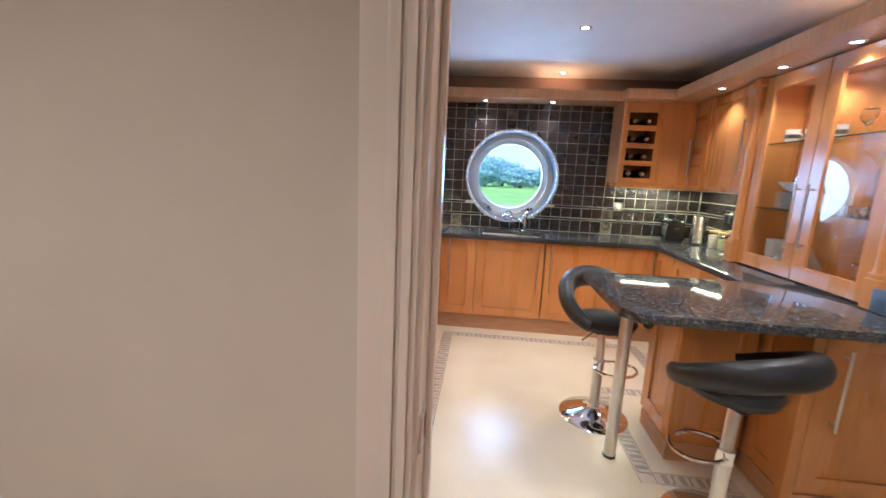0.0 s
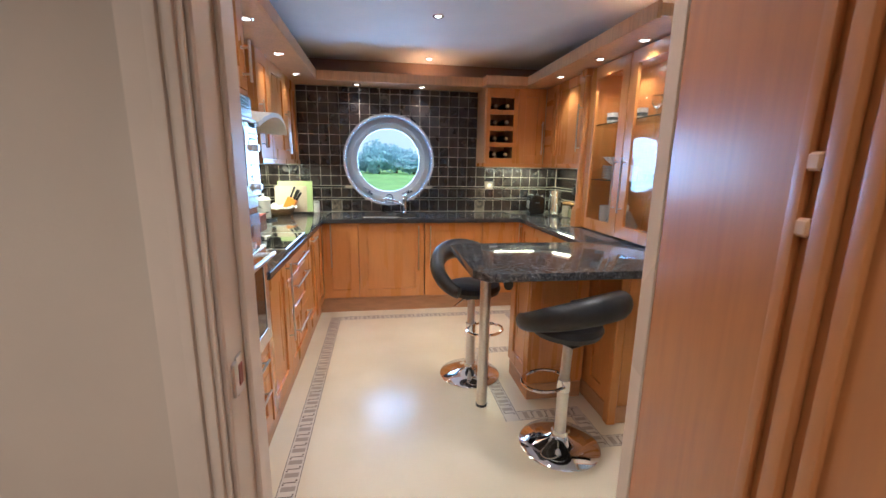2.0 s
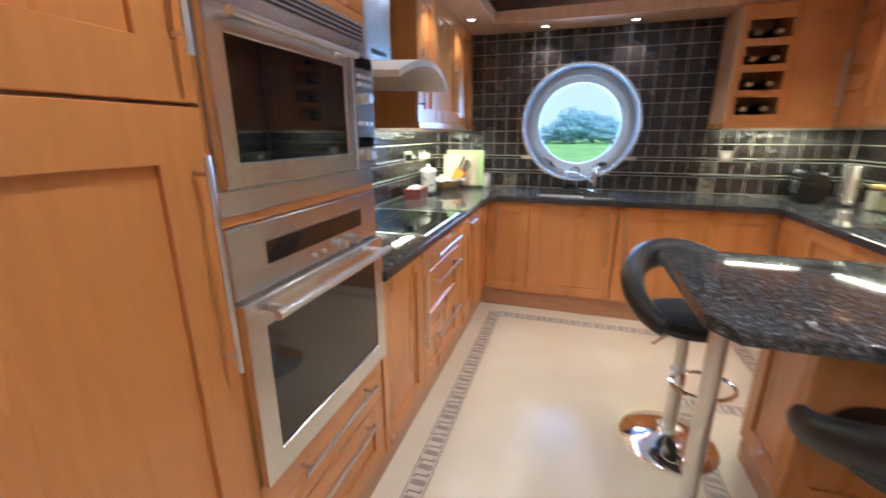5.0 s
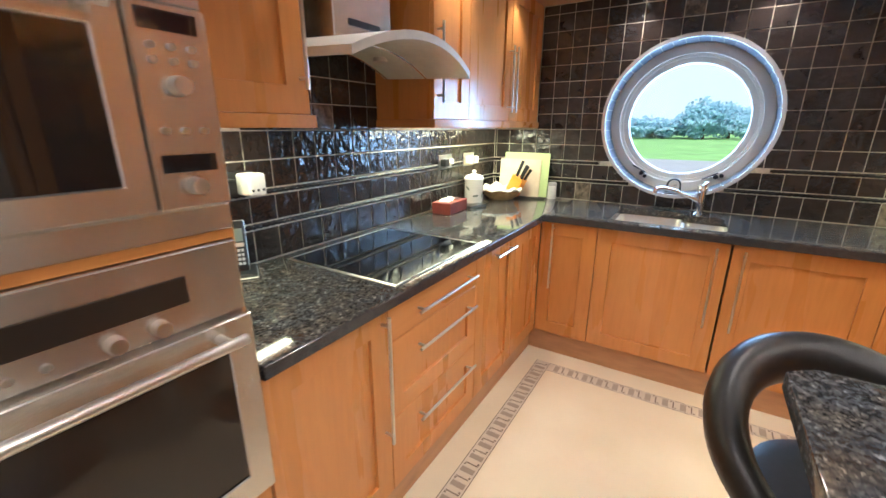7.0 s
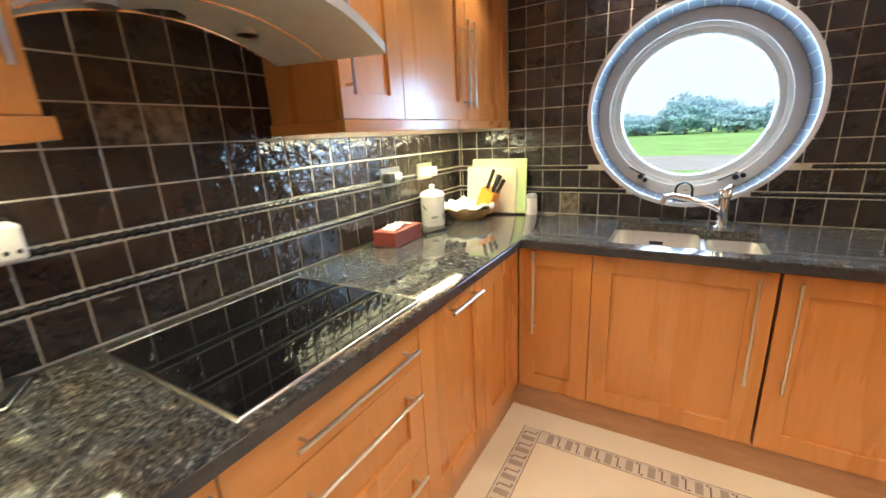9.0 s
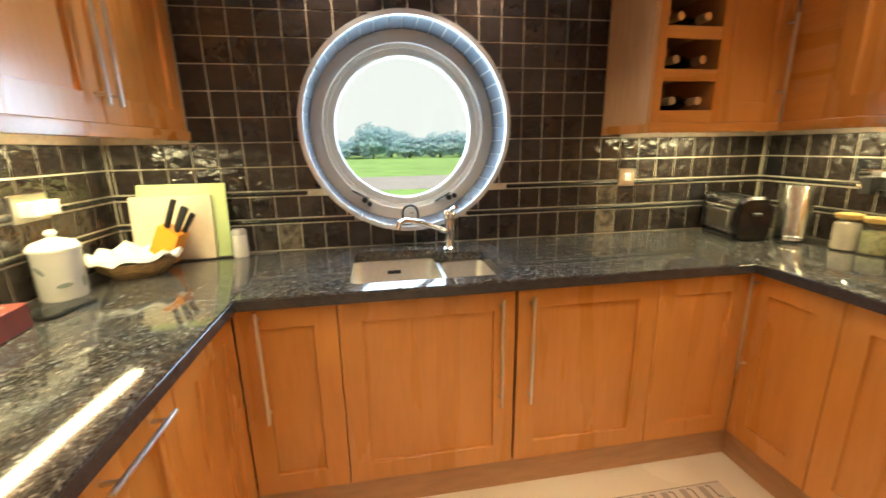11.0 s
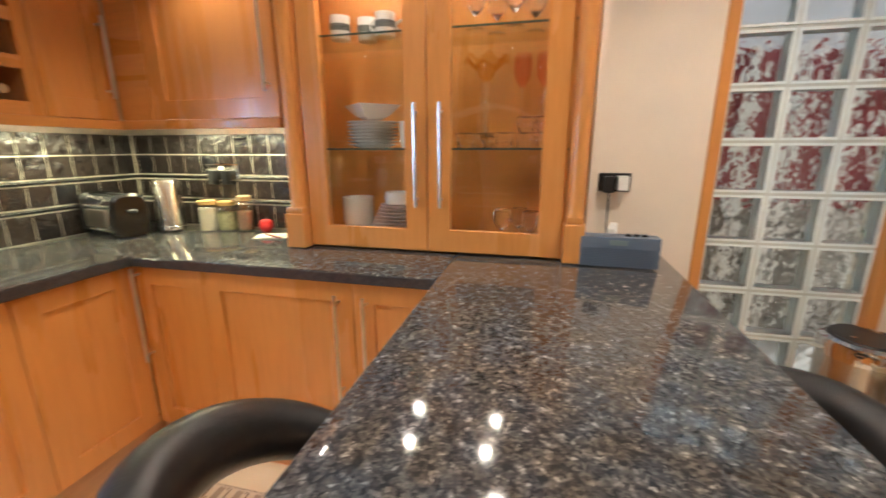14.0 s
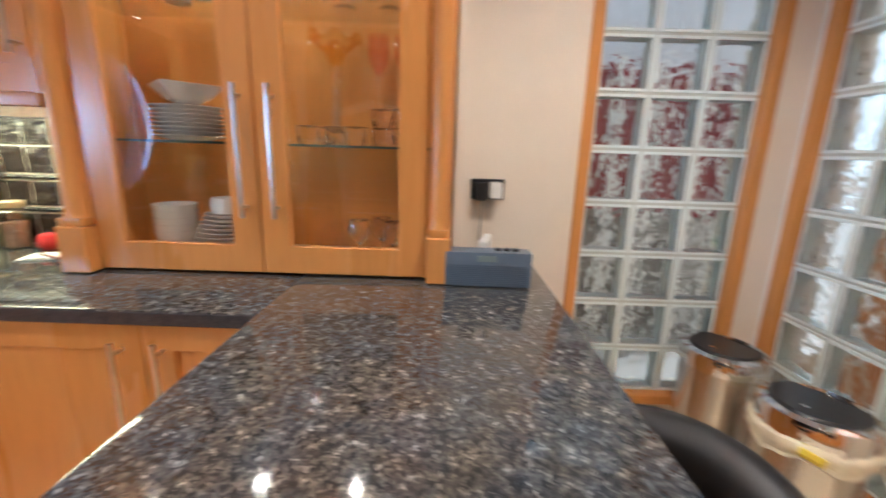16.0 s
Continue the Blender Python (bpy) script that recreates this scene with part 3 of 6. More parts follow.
part("rim", ring_y(bmesh.new(), WR - 0.012, WR + 0.008, -0.014, 0.012), RIMW, win, "pale shiny metal edging ring")
part("window_frame", ring_y(ring_y(bmesh.new(), 0.395, WR, 0.225, 0.30), 0.375, 0.41, 0.250, 0.31), PVC, win)
part("sash", ring_y(ring_y(bmesh.new(), 0.345, 0.393, 0.262, 0.32), 0.34, 0.35, 0.275, 0.31), PVC, win)
bm = bmesh.new()
bmesh.ops.create_circle(bm, cap_ends=True, segments=64, radius=0.346, matrix=Matrix.Translation((0, 0.295, 0)) @ Matrix.Rotation(radians(90), 4, "X"))
pane = part("pane", bm, PANE, win, flat=True)
pane.visible_shadow = False
N = 44
bm = bmesh.new()
for i in range(3):
    a = 2 * math.pi / N * (0.04 + 0.92 * i / 2)
    for r, y in ((WR - 0.001, 0.014), (WR - 0.009, 0.014), (WR - 0.009, 0.222), (WR - 0.001, 0.222)):
        bm.verts.new((r * math.cos(a), y, r * math.sin(a)))
bm.verts.ensure_lookup_table()
v = bm.verts
for k in range(2):
    for j in range(4):
        bm.faces.new((v[4 * k + j], v[4 * k + (j + 1) % 4], v[4 * k + 4 + (j + 1) % 4], v[4 * k + 4 + j]))
bm.faces.new([v[j] for j in range(4)])
bm.faces.new([v[8 + j] for j in range(4)])
first = part("reveal_tile", bm, REVEAL, win, "grey-blue glazed tile lining the window reveal")
for i in range(1, N):
    o = new("reveal_tile", first.data)
    o.parent = win
    o.matrix_basis = Matrix.Rotation(-2 * math.pi * i / N, 4, "Y")

# field, road and trees outside


def sky_sheet(name, colour, strength):
    """A glowing sky that takes no light itself."""
    m = mat(name, colour, 1.0, emit=strength)
    m.node_tree.nodes["Principled BSDF"].inputs["Base Color"].default_value = (0, 0, 0, 1)
    return m


struct("ground", B(-160, 170, 7.3, 260, -0.62, -0.5), mat("mown_grass", (0.19, 0.36, 0.10), 0.9, vary=0.2, scale=0.6, bump=0.3, bscale=8), "flat green mown field outside the window", "ground")
struct("road", B(-120, 130, 24.0, 33.0, -0.5, -0.485), mat("pale_asphalt", (0.30, 0.30, 0.30), 0.85, vary=0.1, scale=3), "pale grey asphalt road along the field", "road")
struct("backdrop", B(-420, 420, 255, 256, -20, 260), sky_sheet("bright_overcast_sky", (0.84, 0.95, 1.0), 0.98), "bright white overcast sky far beyond the field", "sky")
struct("backdrop_side", B(180, 181, -200, 254, -20, 160), mat("hazy_sky", (0.86, 0.96, 1.0), 1.0, emit=0.9), "bright white overcast sky at the side of the house", "sky")
# leaf colours paled and blued to paint in the haze of distance
LEAF = mat("haze_tinted_foliage", (0.38, 0.56, 0.64), 0.9, vary=0.2, scale=0.7, colour2=(0.31, 0.48, 0.56), spec=0.1)
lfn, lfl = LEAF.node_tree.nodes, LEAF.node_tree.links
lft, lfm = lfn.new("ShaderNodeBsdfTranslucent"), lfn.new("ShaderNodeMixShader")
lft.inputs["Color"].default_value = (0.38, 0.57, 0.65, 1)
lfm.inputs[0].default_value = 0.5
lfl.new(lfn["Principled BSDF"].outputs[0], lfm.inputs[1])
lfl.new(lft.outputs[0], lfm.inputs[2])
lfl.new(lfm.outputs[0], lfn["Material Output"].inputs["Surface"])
BARK = mat("bark", (0.12, 0.09, 0.06), 0.9, vary=0.2, scale=3)


def tree(x, y, h, w, seed):
    rg = random.Random(seed)
    t = thing("tree", (x, y, -0.5), "leafy tree at the field's far edge, haze painted into its blue-green", "tree", "trees along the field")
    bm = rod(bmesh.new(), (0, 0, 0), (0, 0, h * 0.5), 0.3, 8, 0.14)
    for k in range(5):
        a = rg.uniform(0, 6.28)
        rod(bm, (0, 0, h * rg.uniform(0.2, 0.4)), (math.cos(a) * w * 0.3, math.sin(a) * w * 0.3, h * rg.uniform(0.5, 0.8)), 0.12, 6, 0.04)
    part("trunk", bm, BARK, t)
    verts, faces = [], []
    for k in range(2600):
        a, u = rg.uniform(0, 6.283), rg.uniform(-1, 1)
        lump = 1 + 0.22 * math.sin(3 * a + seed) + 0.16 * math.sin(5 * u * 2 + 2 * a + seed)
        rr = (rg.random() ** 0.35) * lump
        s = math.sqrt(1 - u * u)
        c = Vector((math.cos(a) * s * rr * w / 2, math.sin(a) * s * rr * w / 2, h * 0.55 + u * rr * h * 0.43))
        d1 = Vector((rg.uniform(-1, 1), rg.uniform(-1, 1), rg.uniform(-1, 1))).normalized() * rg.uniform(0.18, 0.42)
        d2 = d1.orthogonal().normalized() * rg.uniform(0.14, 0.32)
        i = len(verts)
        verts += [c - d1, c + d2, c + d1, c - d2]
        faces.append((i, i + 1, i + 2, i + 3))
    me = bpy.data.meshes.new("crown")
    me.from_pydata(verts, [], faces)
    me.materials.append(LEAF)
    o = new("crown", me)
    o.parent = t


rg = random.Random(4)
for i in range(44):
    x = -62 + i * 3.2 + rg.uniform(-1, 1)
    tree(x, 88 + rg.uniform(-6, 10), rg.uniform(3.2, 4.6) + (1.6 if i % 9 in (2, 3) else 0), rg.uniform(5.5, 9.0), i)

# ---------------------------------------------------------------- cabinets


def bar_handle(parent, x, z, length, vertical=True, y=0.0):
    """Bar handle with two posts, centred at x, z, standing off the door face y."""
    bm = bmesh.new()
    h = length / 2
    dx, dz = (0, 1) if vertical else (1, 0)
    rod(bm, (x - dx * h, y - 0.032, z - dz * h), (x + dx * h, y - 0.032, z + dz * h), 0.006, 10)
    for s in (-1, 1):
        px, pz = x + s * dx * (h - 0.03), z + s * dz * (h - 0.03)
        rod(bm, (px, y, pz), (px, y - 0.032, pz), 0.005, 8)
    return part("handle", bm, SATIN, parent, "satin nickel bar handle")


def shaker(parent, x0, x1, z0, z1, name="door", stile=0.078, glass=False, handle=None, material=None, depth=0.020):
    """Framed door face in the local plane y = 0, with a recessed panel or a pane."""
    g = 0.0015
    x0, x1, z0, z1 = x0 + g, x1 - g, z0 + g, z1 - g
    st = min(stile, (x1 - x0) * 0.3)
    sr = min(stile, (z1 - z0) * 0.34)
    bm = framed(bmesh.new(), x0, x1, z0, z1, st, sr, 0, depth, None if glass else 0.012)
    d = part(name, bm, material or WOOD, parent)
    if glass:
        p = part("pane", B(x0 + st - 0.004, x1 - st + 0.004, 0.009, 0.012, z0 + sr - 0.004, z1 - sr + 0.004), PANE, d, "clear glass pane", True)
        p.visible_shadow = False
    if handle:
        kind, hx, hz, ln = handle
        bar_handle(d, hx, hz, ln, kind == "v")
    return d


def slab(parent, x0, x1, z0, z1, handle=None, name="drawer_front"):
    d = part(name, B(x0 + 0.0015, x1 - 0.0015, 0, 0.02, z0 + 0.0015, z1 - 0.0015, 0.0018), WOOD_H, parent)
    if handle:
        bar_handle(d, handle[1], handle[2], handle[3], handle[0] == "v")
    return d


def carcass(parent, w, z0, z1, d, name="body", material=None):
    return part(name, B(0.001, w - 0.001, 0.0215, d, z0, z1), material or WOOD_IN, parent)


ZB0, ZB1 = 0.15, 0.868


def base_unit(x, y, rz, w, label, build, depth=0.56):
    t = thing("base_cabinet", pose(x, y, 0, 0, 0, rz), label, "kitchen cabinet", "base cabinets")
    carcass(t, w, ZB0, ZB1, depth)
    build(t)
    return t


FX, FB, FR = 0.675, 6.335, 2.575
# left run, facing +x (local x runs along +y)
base_unit(FX, 4.459, 90, 0.441, "honey wood base cabinet with one framed door and long bar handle",
          lambda t: shaker(t, 0, 0.441, ZB0, ZB1, handle=("v", 0.411, 0.62, 0.46)))


def three_drawers(t):
    slab(t, 0, 0.60, 0.735, ZB1, ("h", 0.345, 0.80, 0.42))
    shaker(t, 0, 0.60, 0.445, 0.735, "drawer_front", 0.07, handle=("h", 0.345, 0.66, 0.42), material=WOOD)
    shaker(t, 0, 0.60, ZB0, 0.445, "drawer_front", 0.07, handle=("h", 0.345, 0.37, 0.42), material=WOOD)


base_unit(FX, 4.90, 90, 0.60, "honey wood drawer unit with three drawers and bar handles", three_drawers)
base_unit(FX, 5.50, 90, 0.44, "honey wood pull-out cabinet with a short horizontal handle",
          lambda t: shaker(t, 0, 0.44, ZB0, ZB1, handle=("h", 0.27, 0.822, 0.22)))
base_unit(FX, 5.94, 90, 0.394, "narrow honey wood corner cabinet door beside the sink run",
          lambda t: shaker(t, 0, 0.394, ZB0, ZB1))
# back run, facing -y
base_unit(0.676, FB, 0, 0.324, "narrow honey wood corner cabinet with a bar handle", lambda t: shaker(t, 0, 0.324, ZB0, ZB1, handle=("v", 0.079, 0.66, 0.40)))
base_unit(1.00, FB, 0, 0.616, "honey wood sink cabinet with a framed door", lambda t: shaker(t, 0, 0.616, ZB0, ZB1, handle=("v", 0.56, 0.63, 0.42)), 0.05)
base_unit(1.623, FB, 0, 0.557, "honey wood cabinet with a framed door beside the sink", lambda t: shaker(t, 0, 0.557, ZB0, ZB1, handle=("v", 0.05, 0.63, 0.42)))
base_unit(2.18, FB, 0, 0.394, "narrow honey wood corner cabinet door under the worktop", lambda t: shaker(t, 0, 0.394, ZB0, ZB1))
# right run, facing -x (local x runs along -y)
base_unit(FR, 6.334, -90, 0.324, "narrow honey wood corner cabinet door under the granite", lambda t: shaker(t, 0, 0.324, ZB0, ZB1, handle=("v", 0.03, 0.66, 0.40)))
base_unit(FR, 6.01, -90, 0.625, "honey wood base cabinet with a framed door and bar handle", lambda t: shaker(t, 0, 0.625, ZB0, ZB1, handle=("v", 0.57, 0.62, 0.40)))
base_unit(FR, 5.385, -90, 0.33, "honey wood base cabinet beside the breakfast bar", lambda t: shaker(t, 0, 0.33, ZB0, ZB1, handle=("v", 0.05, 0.62, 0.40)))

# peninsula under the breakfast bar
pen = thing("peninsula_cabinet", (2.06, 4.69, 0), "honey wood end cabinet under the breakfast bar", "kitchen cabinet", "base cabinets")
part("body", B(0.02, 0.365, 0.02, 0.35, 0.10, ZB1), WOOD, pen)
d = shaker(pen, 0.0, 0.36, 0.12, ZB1, "front_panel")
side = shaker(pen, 0.0, 0.345, 0.12, ZB1, "end_panel")
side.matrix_basis = pose(0, 0.352, 0, 0, 0, -90)
part("plinth", B(0.012, 0.36, 0.012, 0.35, 0, 0.10), PLINTH, pen)
pen2 = thing("peninsula_cabinet", (2.43, 4.40, 0), "honey wood cabinet facing the doorway under the breakfast bar", "kitchen cabinet", "base cabinets")
part("body", B(0.02, 0.70, 0.022, 0.64, 0.10, ZB1), WOOD, pen2)
shaker(pen2, 0.05, 0.69, 0.12, ZB1, handle=("v", 0.13, 0.62, 0.36))
part("corner_post", B(0, 0.05, 0.0, 0.05, 0.0, ZB1, 0.004), WOOD, pen2)
side = shaker(pen2, 0.0, 0.24, 0.12, ZB1, "end_panel", 0.06)
side.matrix_basis = pose(0.006, 0.29, 0, 0, 0, -90)
part("plinth", B(0.012, 0.70, 0.012, 0.64, 0, 0.10), PLINTH, pen2)

# plinths
bm = bmesh.new()
box(bm, 0.10, 0.635, 3.40, 6.375, 0, 0.148)
box(bm, 0.635, 2.62, 6.375, 6.40, 0, 0.148)
box(bm, 2.62, 2.64, 5.05, 6.375, 0, 0.148)
struct("plinth", bm, PLINTH, "wooden plinth boards under the base cabinets", "plinth")

# tall oven housing and larder, facing +x
TX = 0.668
lar = thing("larder_cabinet", pose(TX, YN + 0.012, 0, 0, 0, 90), "tall honey wood larder cabinet with two framed doors", "kitchen cabinet", "tall cabinets")
LW = 3.842 - YN - 0.012
carcass(lar, LW, ZB0, 2.15, 0.66)
shaker(lar, 0, LW, 1.409, 2.15, stile=0.09, handle=("v", LW - 0.032, 1.565, 0.17))
shaker(lar, 0, LW, ZB0, 1.406, stile=0.09, handle=("v", LW - 0.032, 1.122, 0.41))
oven_h = thing("oven_housing", pose(TX, 3.842, 0, 0, 0, 90), "tall honey wood housing round built-in ovens", "kitchen cabinet", "tall cabinets")
OW = 0.617
carcass(oven_h, OW, ZB0, 2.15, 0.66)
shaker(oven_h, 0, OW, 1.692, 2.15, handle=("v", OW - 0.05, 1.80, 0.16))
part("rail", B(0.0, OW, 0.001, 0.02, 1.668, 1.692, 0.002), WOOD_H, oven_h)
part("rail", B(0.0, OW, 0.001, 0.02, 1.189, 1.211, 0.002), WOOD_H, oven_h)
part("stile", B(0.0, 0.003, 0.001, 0.02, 0.592, 1.668), WOOD, oven_h)
part("stile", B(OW - 0.004, OW, 0.001, 0.02, 0.60, 1.668), WOOD, oven_h)
slab(oven_h, 0, OW, 0.415, 0.590, ("h", 0.315, 0.524, 0.40))
shaker(oven_h, 0, OW, ZB0, 0.415, "drawer_front", 0.07, handle=("h", 0.315, 0.372, 0.40))

# microwave
mw = thing("microwave", pose(TX + 0.008, 3.846, 1.210, 0, 0, 90) @ Matrix.Diagonal((1.015, 1, 0.952, 1)), "built-in stainless steel combination microwave with black glass door", "microwave")
MW, MH = 0.60, 0.478
part("fascia", box(box(B(0, MW, 0, 0.03, 0, 0.052, 0.003), 0, MW, 0, 0.03, 0.39, MH, 0.003), 0, MW, 0.006, 0.03, 0.052, 0.39), STEEL, mw)
bm = bmesh.new()
for k in range(4):
    box(bm, 0.03, MW - 0.03, -0.002, 0.004, 0.424 + k * 0.012, 0.430 + k * 0.012, 0.001)
part("vent_slats", bm, mat("dark_steel", (0.10, 0.095, 0.09), 0.35, 1.0), mw, "dark vent slots")
mdoor = part("door", framed(bmesh.new(), 0.004, 0.475, 0.056, 0.386, 0.041, 0.049, -0.016, 0.006, None, 0.003), STEEL, mw)
part("window", B(0.045, 0.435, -0.012, 0.004, 0.105, 0.335), BLACKGLASS, mdoor, "black glass microwave window")
bm = rod(bmesh.new(), (0.03, -0.045, 0.366), (0.45, -0.045, 0.366), 0.009, 12)
for hx in (0.05, 0.43):
    rod(bm, (hx, -0.045, 0.366), (hx, -0.012, 0.366), 0.007, 8)
part("handle", bm, SATIN, mdoor, "steel bar handle")
part("panel", B(0.478, MW - 0.004, -0.016, 0.006, 0.056, 0.386, 0.003), STEEL, mw)
part("display", B(0.492, 0.578, -0.018, -0.012, 0.120, 0.150), BLACKGLASS, mw)
part("display", B(0.492, 0.578, -0.018, -0.012, 0.345, 0.375), BLACKGLASS, mw)
for bx, bz, r in ((0.535, 0.262, 0.017), (0.535, 0.095, 0.016)):
    part("knob", rod(bmesh.new(), (bx, -0.018, bz), (bx, -0.038, bz), r, 20, r * 0.85), SATIN, mw)
for k in range(3):
    for bz in (0.190, 0.300, 0.322):
        part("button", rod(bmesh.new(), (0.505 + k * 0.03, -0.014, bz), (0.505 + k * 0.03, -0.021, bz), 0.006, 10), SATIN, mw)

# oven
ov = thing("oven", pose(TX + 0.008, 3.846, 0.592, 0, 0, 90) @ Matrix.Diagonal((1.015, 1, 0.992, 1)), "built-in stainless steel oven with a smoked glass door", "oven")
part("control_panel", box(B(0, MW, 0, 0.03, 0.452, 0.60, 0.003), 0, MW, 0.012, 0.03, 0.0, 0.452), STEEL, ov)
part("display", B(0.10, 0.50, -0.003, 0.002, 0.505, 0.555, 0.001), OVENGLASS, ov, "dark glass oven display strip")
for bx in (0.38, 0.445):
    part("knob", rod(bmesh.new(), (bx, 0, 0.477), (bx, -0.022, 0.477), 0.015, 20, 0.013), SATIN, ov)
for bx in (0.26, 0.30):
    part("button", rod(bmesh.new(), (bx, 0, 0.478), (bx, -0.006, 0.478), 0.006, 12), SATIN, ov)
odoor = part("door", framed(bmesh.new(), 0.0, 0.60, 0.004, 0.447, 0.055, 0.066, -0.018, 0.01, None, 0.002), STEEL, ov)
part("window", B(0.055, 0.545, -0.014, 0.006, 0.075, 0.385), OVENGLASS, odoor, "smoked glass oven window")
bm = rod(bmesh.new(), (0.04, -0.060, 0.418), (0.56, -0.060, 0.418), 0.011, 14)
for hx in (0.07, 0.53):
    rod(bm, (hx, -0.060, 0.418), (hx, -0.016, 0.418), 0.010, 10)
part("handle", bm, SATIN, odoor, "steel bar handle")

# wall units on the left, facing +x
WFX = 0.405
ZU0, ZU1 = 1.431, 2.152


def wall_unit(x, y, rz, w, label, build, depth=0.325):
    t = thing("wall_cabinet", pose(x, y, 0, 0, 0, rz), label, "kitchen cabinet", "wall cabinets")
    part("body", B(0.001, w - 0.001, 0.0215, depth, ZU0, ZU1), WOOD, t)
    build(t)
    return t


wall_unit(WFX, 4.459, 90, 0.445, "honey wood wall cabinet between ovens and hood", lambda t: shaker(t, 0, 0.445, ZU0, ZU1, handle=("v", 0.415, 1.66, 0.32)))
wall_unit(WFX, 5.58, 90, 0.32, "honey wood wall cabinet beside the cooker hood", lambda t: shaker(t, 0, 0.32, ZU0, ZU1, handle=("v", 0.03, 1.66, 0.32)))
wall_unit(WFX, 5.90, 90, 0.50, "honey wood wall cabinet over the worktop", lambda t: shaker(t, 0, 0.50, ZU0, ZU1, handle=("v", 0.47, 1.66, 0.36)))
wall_unit(WFX, 6.40, 90, 0.505, "honey wood wall cabinet near the window", lambda t: shaker(t, 0, 0.505, ZU0, ZU1, handle=("v", 0.03, 1.66, 0.36)))
bm = bmesh.new()
for y0, y1 in ((4.459, 4.914), (5.57, 6.912)):
    box(bm, WFX - 0.02, WFX + 0.012, y0, y1, 1.394, 1.431, 0.004, 2)
for y0 in (4.902, 5.57):
    box(bm, XL + 0.01, WFX - 0.02, y0, y0 + 0.012, 1.394, 1.431, 0.003)
struct("light_rail_left", bm, WOOD_H, "wooden light rail under the wall cabinets", "trim", False)
# wine rack unit on the back wall, facing -y
RFY = 6.59
rk = thing("wine_rack_cabinet", (2.250, RFY, 0), "honey wood wall cabinet with four wine bottle pigeonholes", "kitchen cabinet", "wall cabinets")
HZ = [1.48, 1.635, 1.79, 1.945]
part("stile", B(0.0, 0.038, 0, 0.02, ZU0, ZU1, 0.0015), WOOD, rk)
part("stile", B(0.275, 0.320, 0, 0.02, ZU0, ZU1, 0.0015), WOOD, rk)
prev = ZU0
for z in HZ + [ZU1]:
    part("rail", B(0.038, 0.275, 0.0003, 0.02, prev, z, 0.0015), WOOD_H, rk)
    prev = z + 0.11
part("body", box(box(box(B(0.0, 0.018, 0.0205, 0.32, ZU0, ZU1), 0.28, 0.298, 0.0205, 0.32, ZU0, ZU1), 0.018, 0.28, 0.3, 0.32, ZU0, ZU1), 0.321, 0.605, 0.0205, 0.32, ZU0, ZU1), WOOD_IN, rk)
part("end_panel", B(-0.018, -0.001, 0.0, 0.325, ZU0, ZU1, 0.0015), WOOD_PALE, rk)
for z in HZ:
    part("shelf", B(0.019, 0.279, 0.021, 0.30, z - 0.012, z - 0.002), WOOD_IN, rk)
shaker(rk, 0.320, 0.603, ZU0, ZU1, handle=("v", 0.57, 1.68, 0.32))
wb = None
for z in HZ:
    for bx in (2.250 + 0.098, 2.250 + 0.215):
        m = Matrix.Translation((bx, RFY + 0.02, z + 0.038)) @ Matrix.Rotation(radians(-90), 4, "X")
        if wb:
            copy_thing(wb, m)
        else:
            wb = thing("wine_bottle", m, "dark glass wine bottle lying in the rack", "wine bottle", "wine bottles in the rack")
            part("bottle", lathe(bmesh.new(), [(0.0, 0.0), (0.014, 0.0), (0.014, 0.07), (0.036, 0.11), (0.036, 0.26), (0.0, 0.26)], seg=14), BOTTLE, wb)
            part("cap", lathe(bmesh.new(), [(0.0, -0.004), (0.0155, -0.004), (0.0155, 0.045), (0.013, 0.047)], seg=14), COPPER, wb, "metallic foil cap")
# right wall unit, facing -x
wall_unit(2.855, 6.585, -90, 0.17, "narrow honey wood corner filler wall cabinet", lambda t: slab(t, 0, 0.17, ZU0, ZU1, None, "door"), 0.31)
wall_unit(2.855, 6.415, -90, 0.625, "honey wood wall cabinet with one framed door", lambda t: shaker(t, 0, 0.625, ZU0, ZU1, handle=("v", 0.585, 1.72, 0.38)), 0.31)
bm = bmesh.new()
box(bm, 2.232, 2.87, RFY - 0.012, RFY + 0.02, 1.394, 1.431, 0.004, 2)
box(bm, 2.232, 2.262, RFY + 0.02, YB, 1.394, 1.431, 0.004, 2)
box(bm, 2.843, 2.875, 5.79, RFY - 0.012, 1.394, 1.431, 0.004, 2)
struct("light_rail_right", bm, WOOD_H, "wooden light rail under the corner wall cabinets", "trim", False)

# glazed dresser on the right worktop, facing -x; local x runs along -y from y = 5.78
DX = 2.848
dr = thing("glazed_dresser", pose(DX, 5.78, 0, 0, 0, -90), "honey wood display cabinet with two glazed doors", "display cabinet")
D0, D1, DD = ZW + 0.004, 2.152, 0.312
for x0 in (0.0, 1.138):
    part("side_panel", B(x0, x0 + 0.03, 0.021, DD, D0, D1), WOOD, dr)
part("back_panel", B(0.031, 1.137, DD - 0.012, DD, D0, D1), WOOD, dr)
part("base_board", B(0.031, 1.137, 0.021, DD - 0.013, D0, D0 + 0.03), WOOD_H, dr)
part("top_board", B(0.031, 1.137, 0.021, DD - 0.013, D1 - 0.03, D1), WOOD_H, dr)
shaker(dr, 0.087, 0.592, D0 + 0.006, D1 - 0.005, stile=0.085, glass=True, handle=("v", 0.554, 1.283, 0.375))
shaker(dr, 0.595, 1.095, D0 + 0.006, D1 - 0.005, stile=0.085, glass=True, handle=("v", 0.648, 1.283, 0.375))
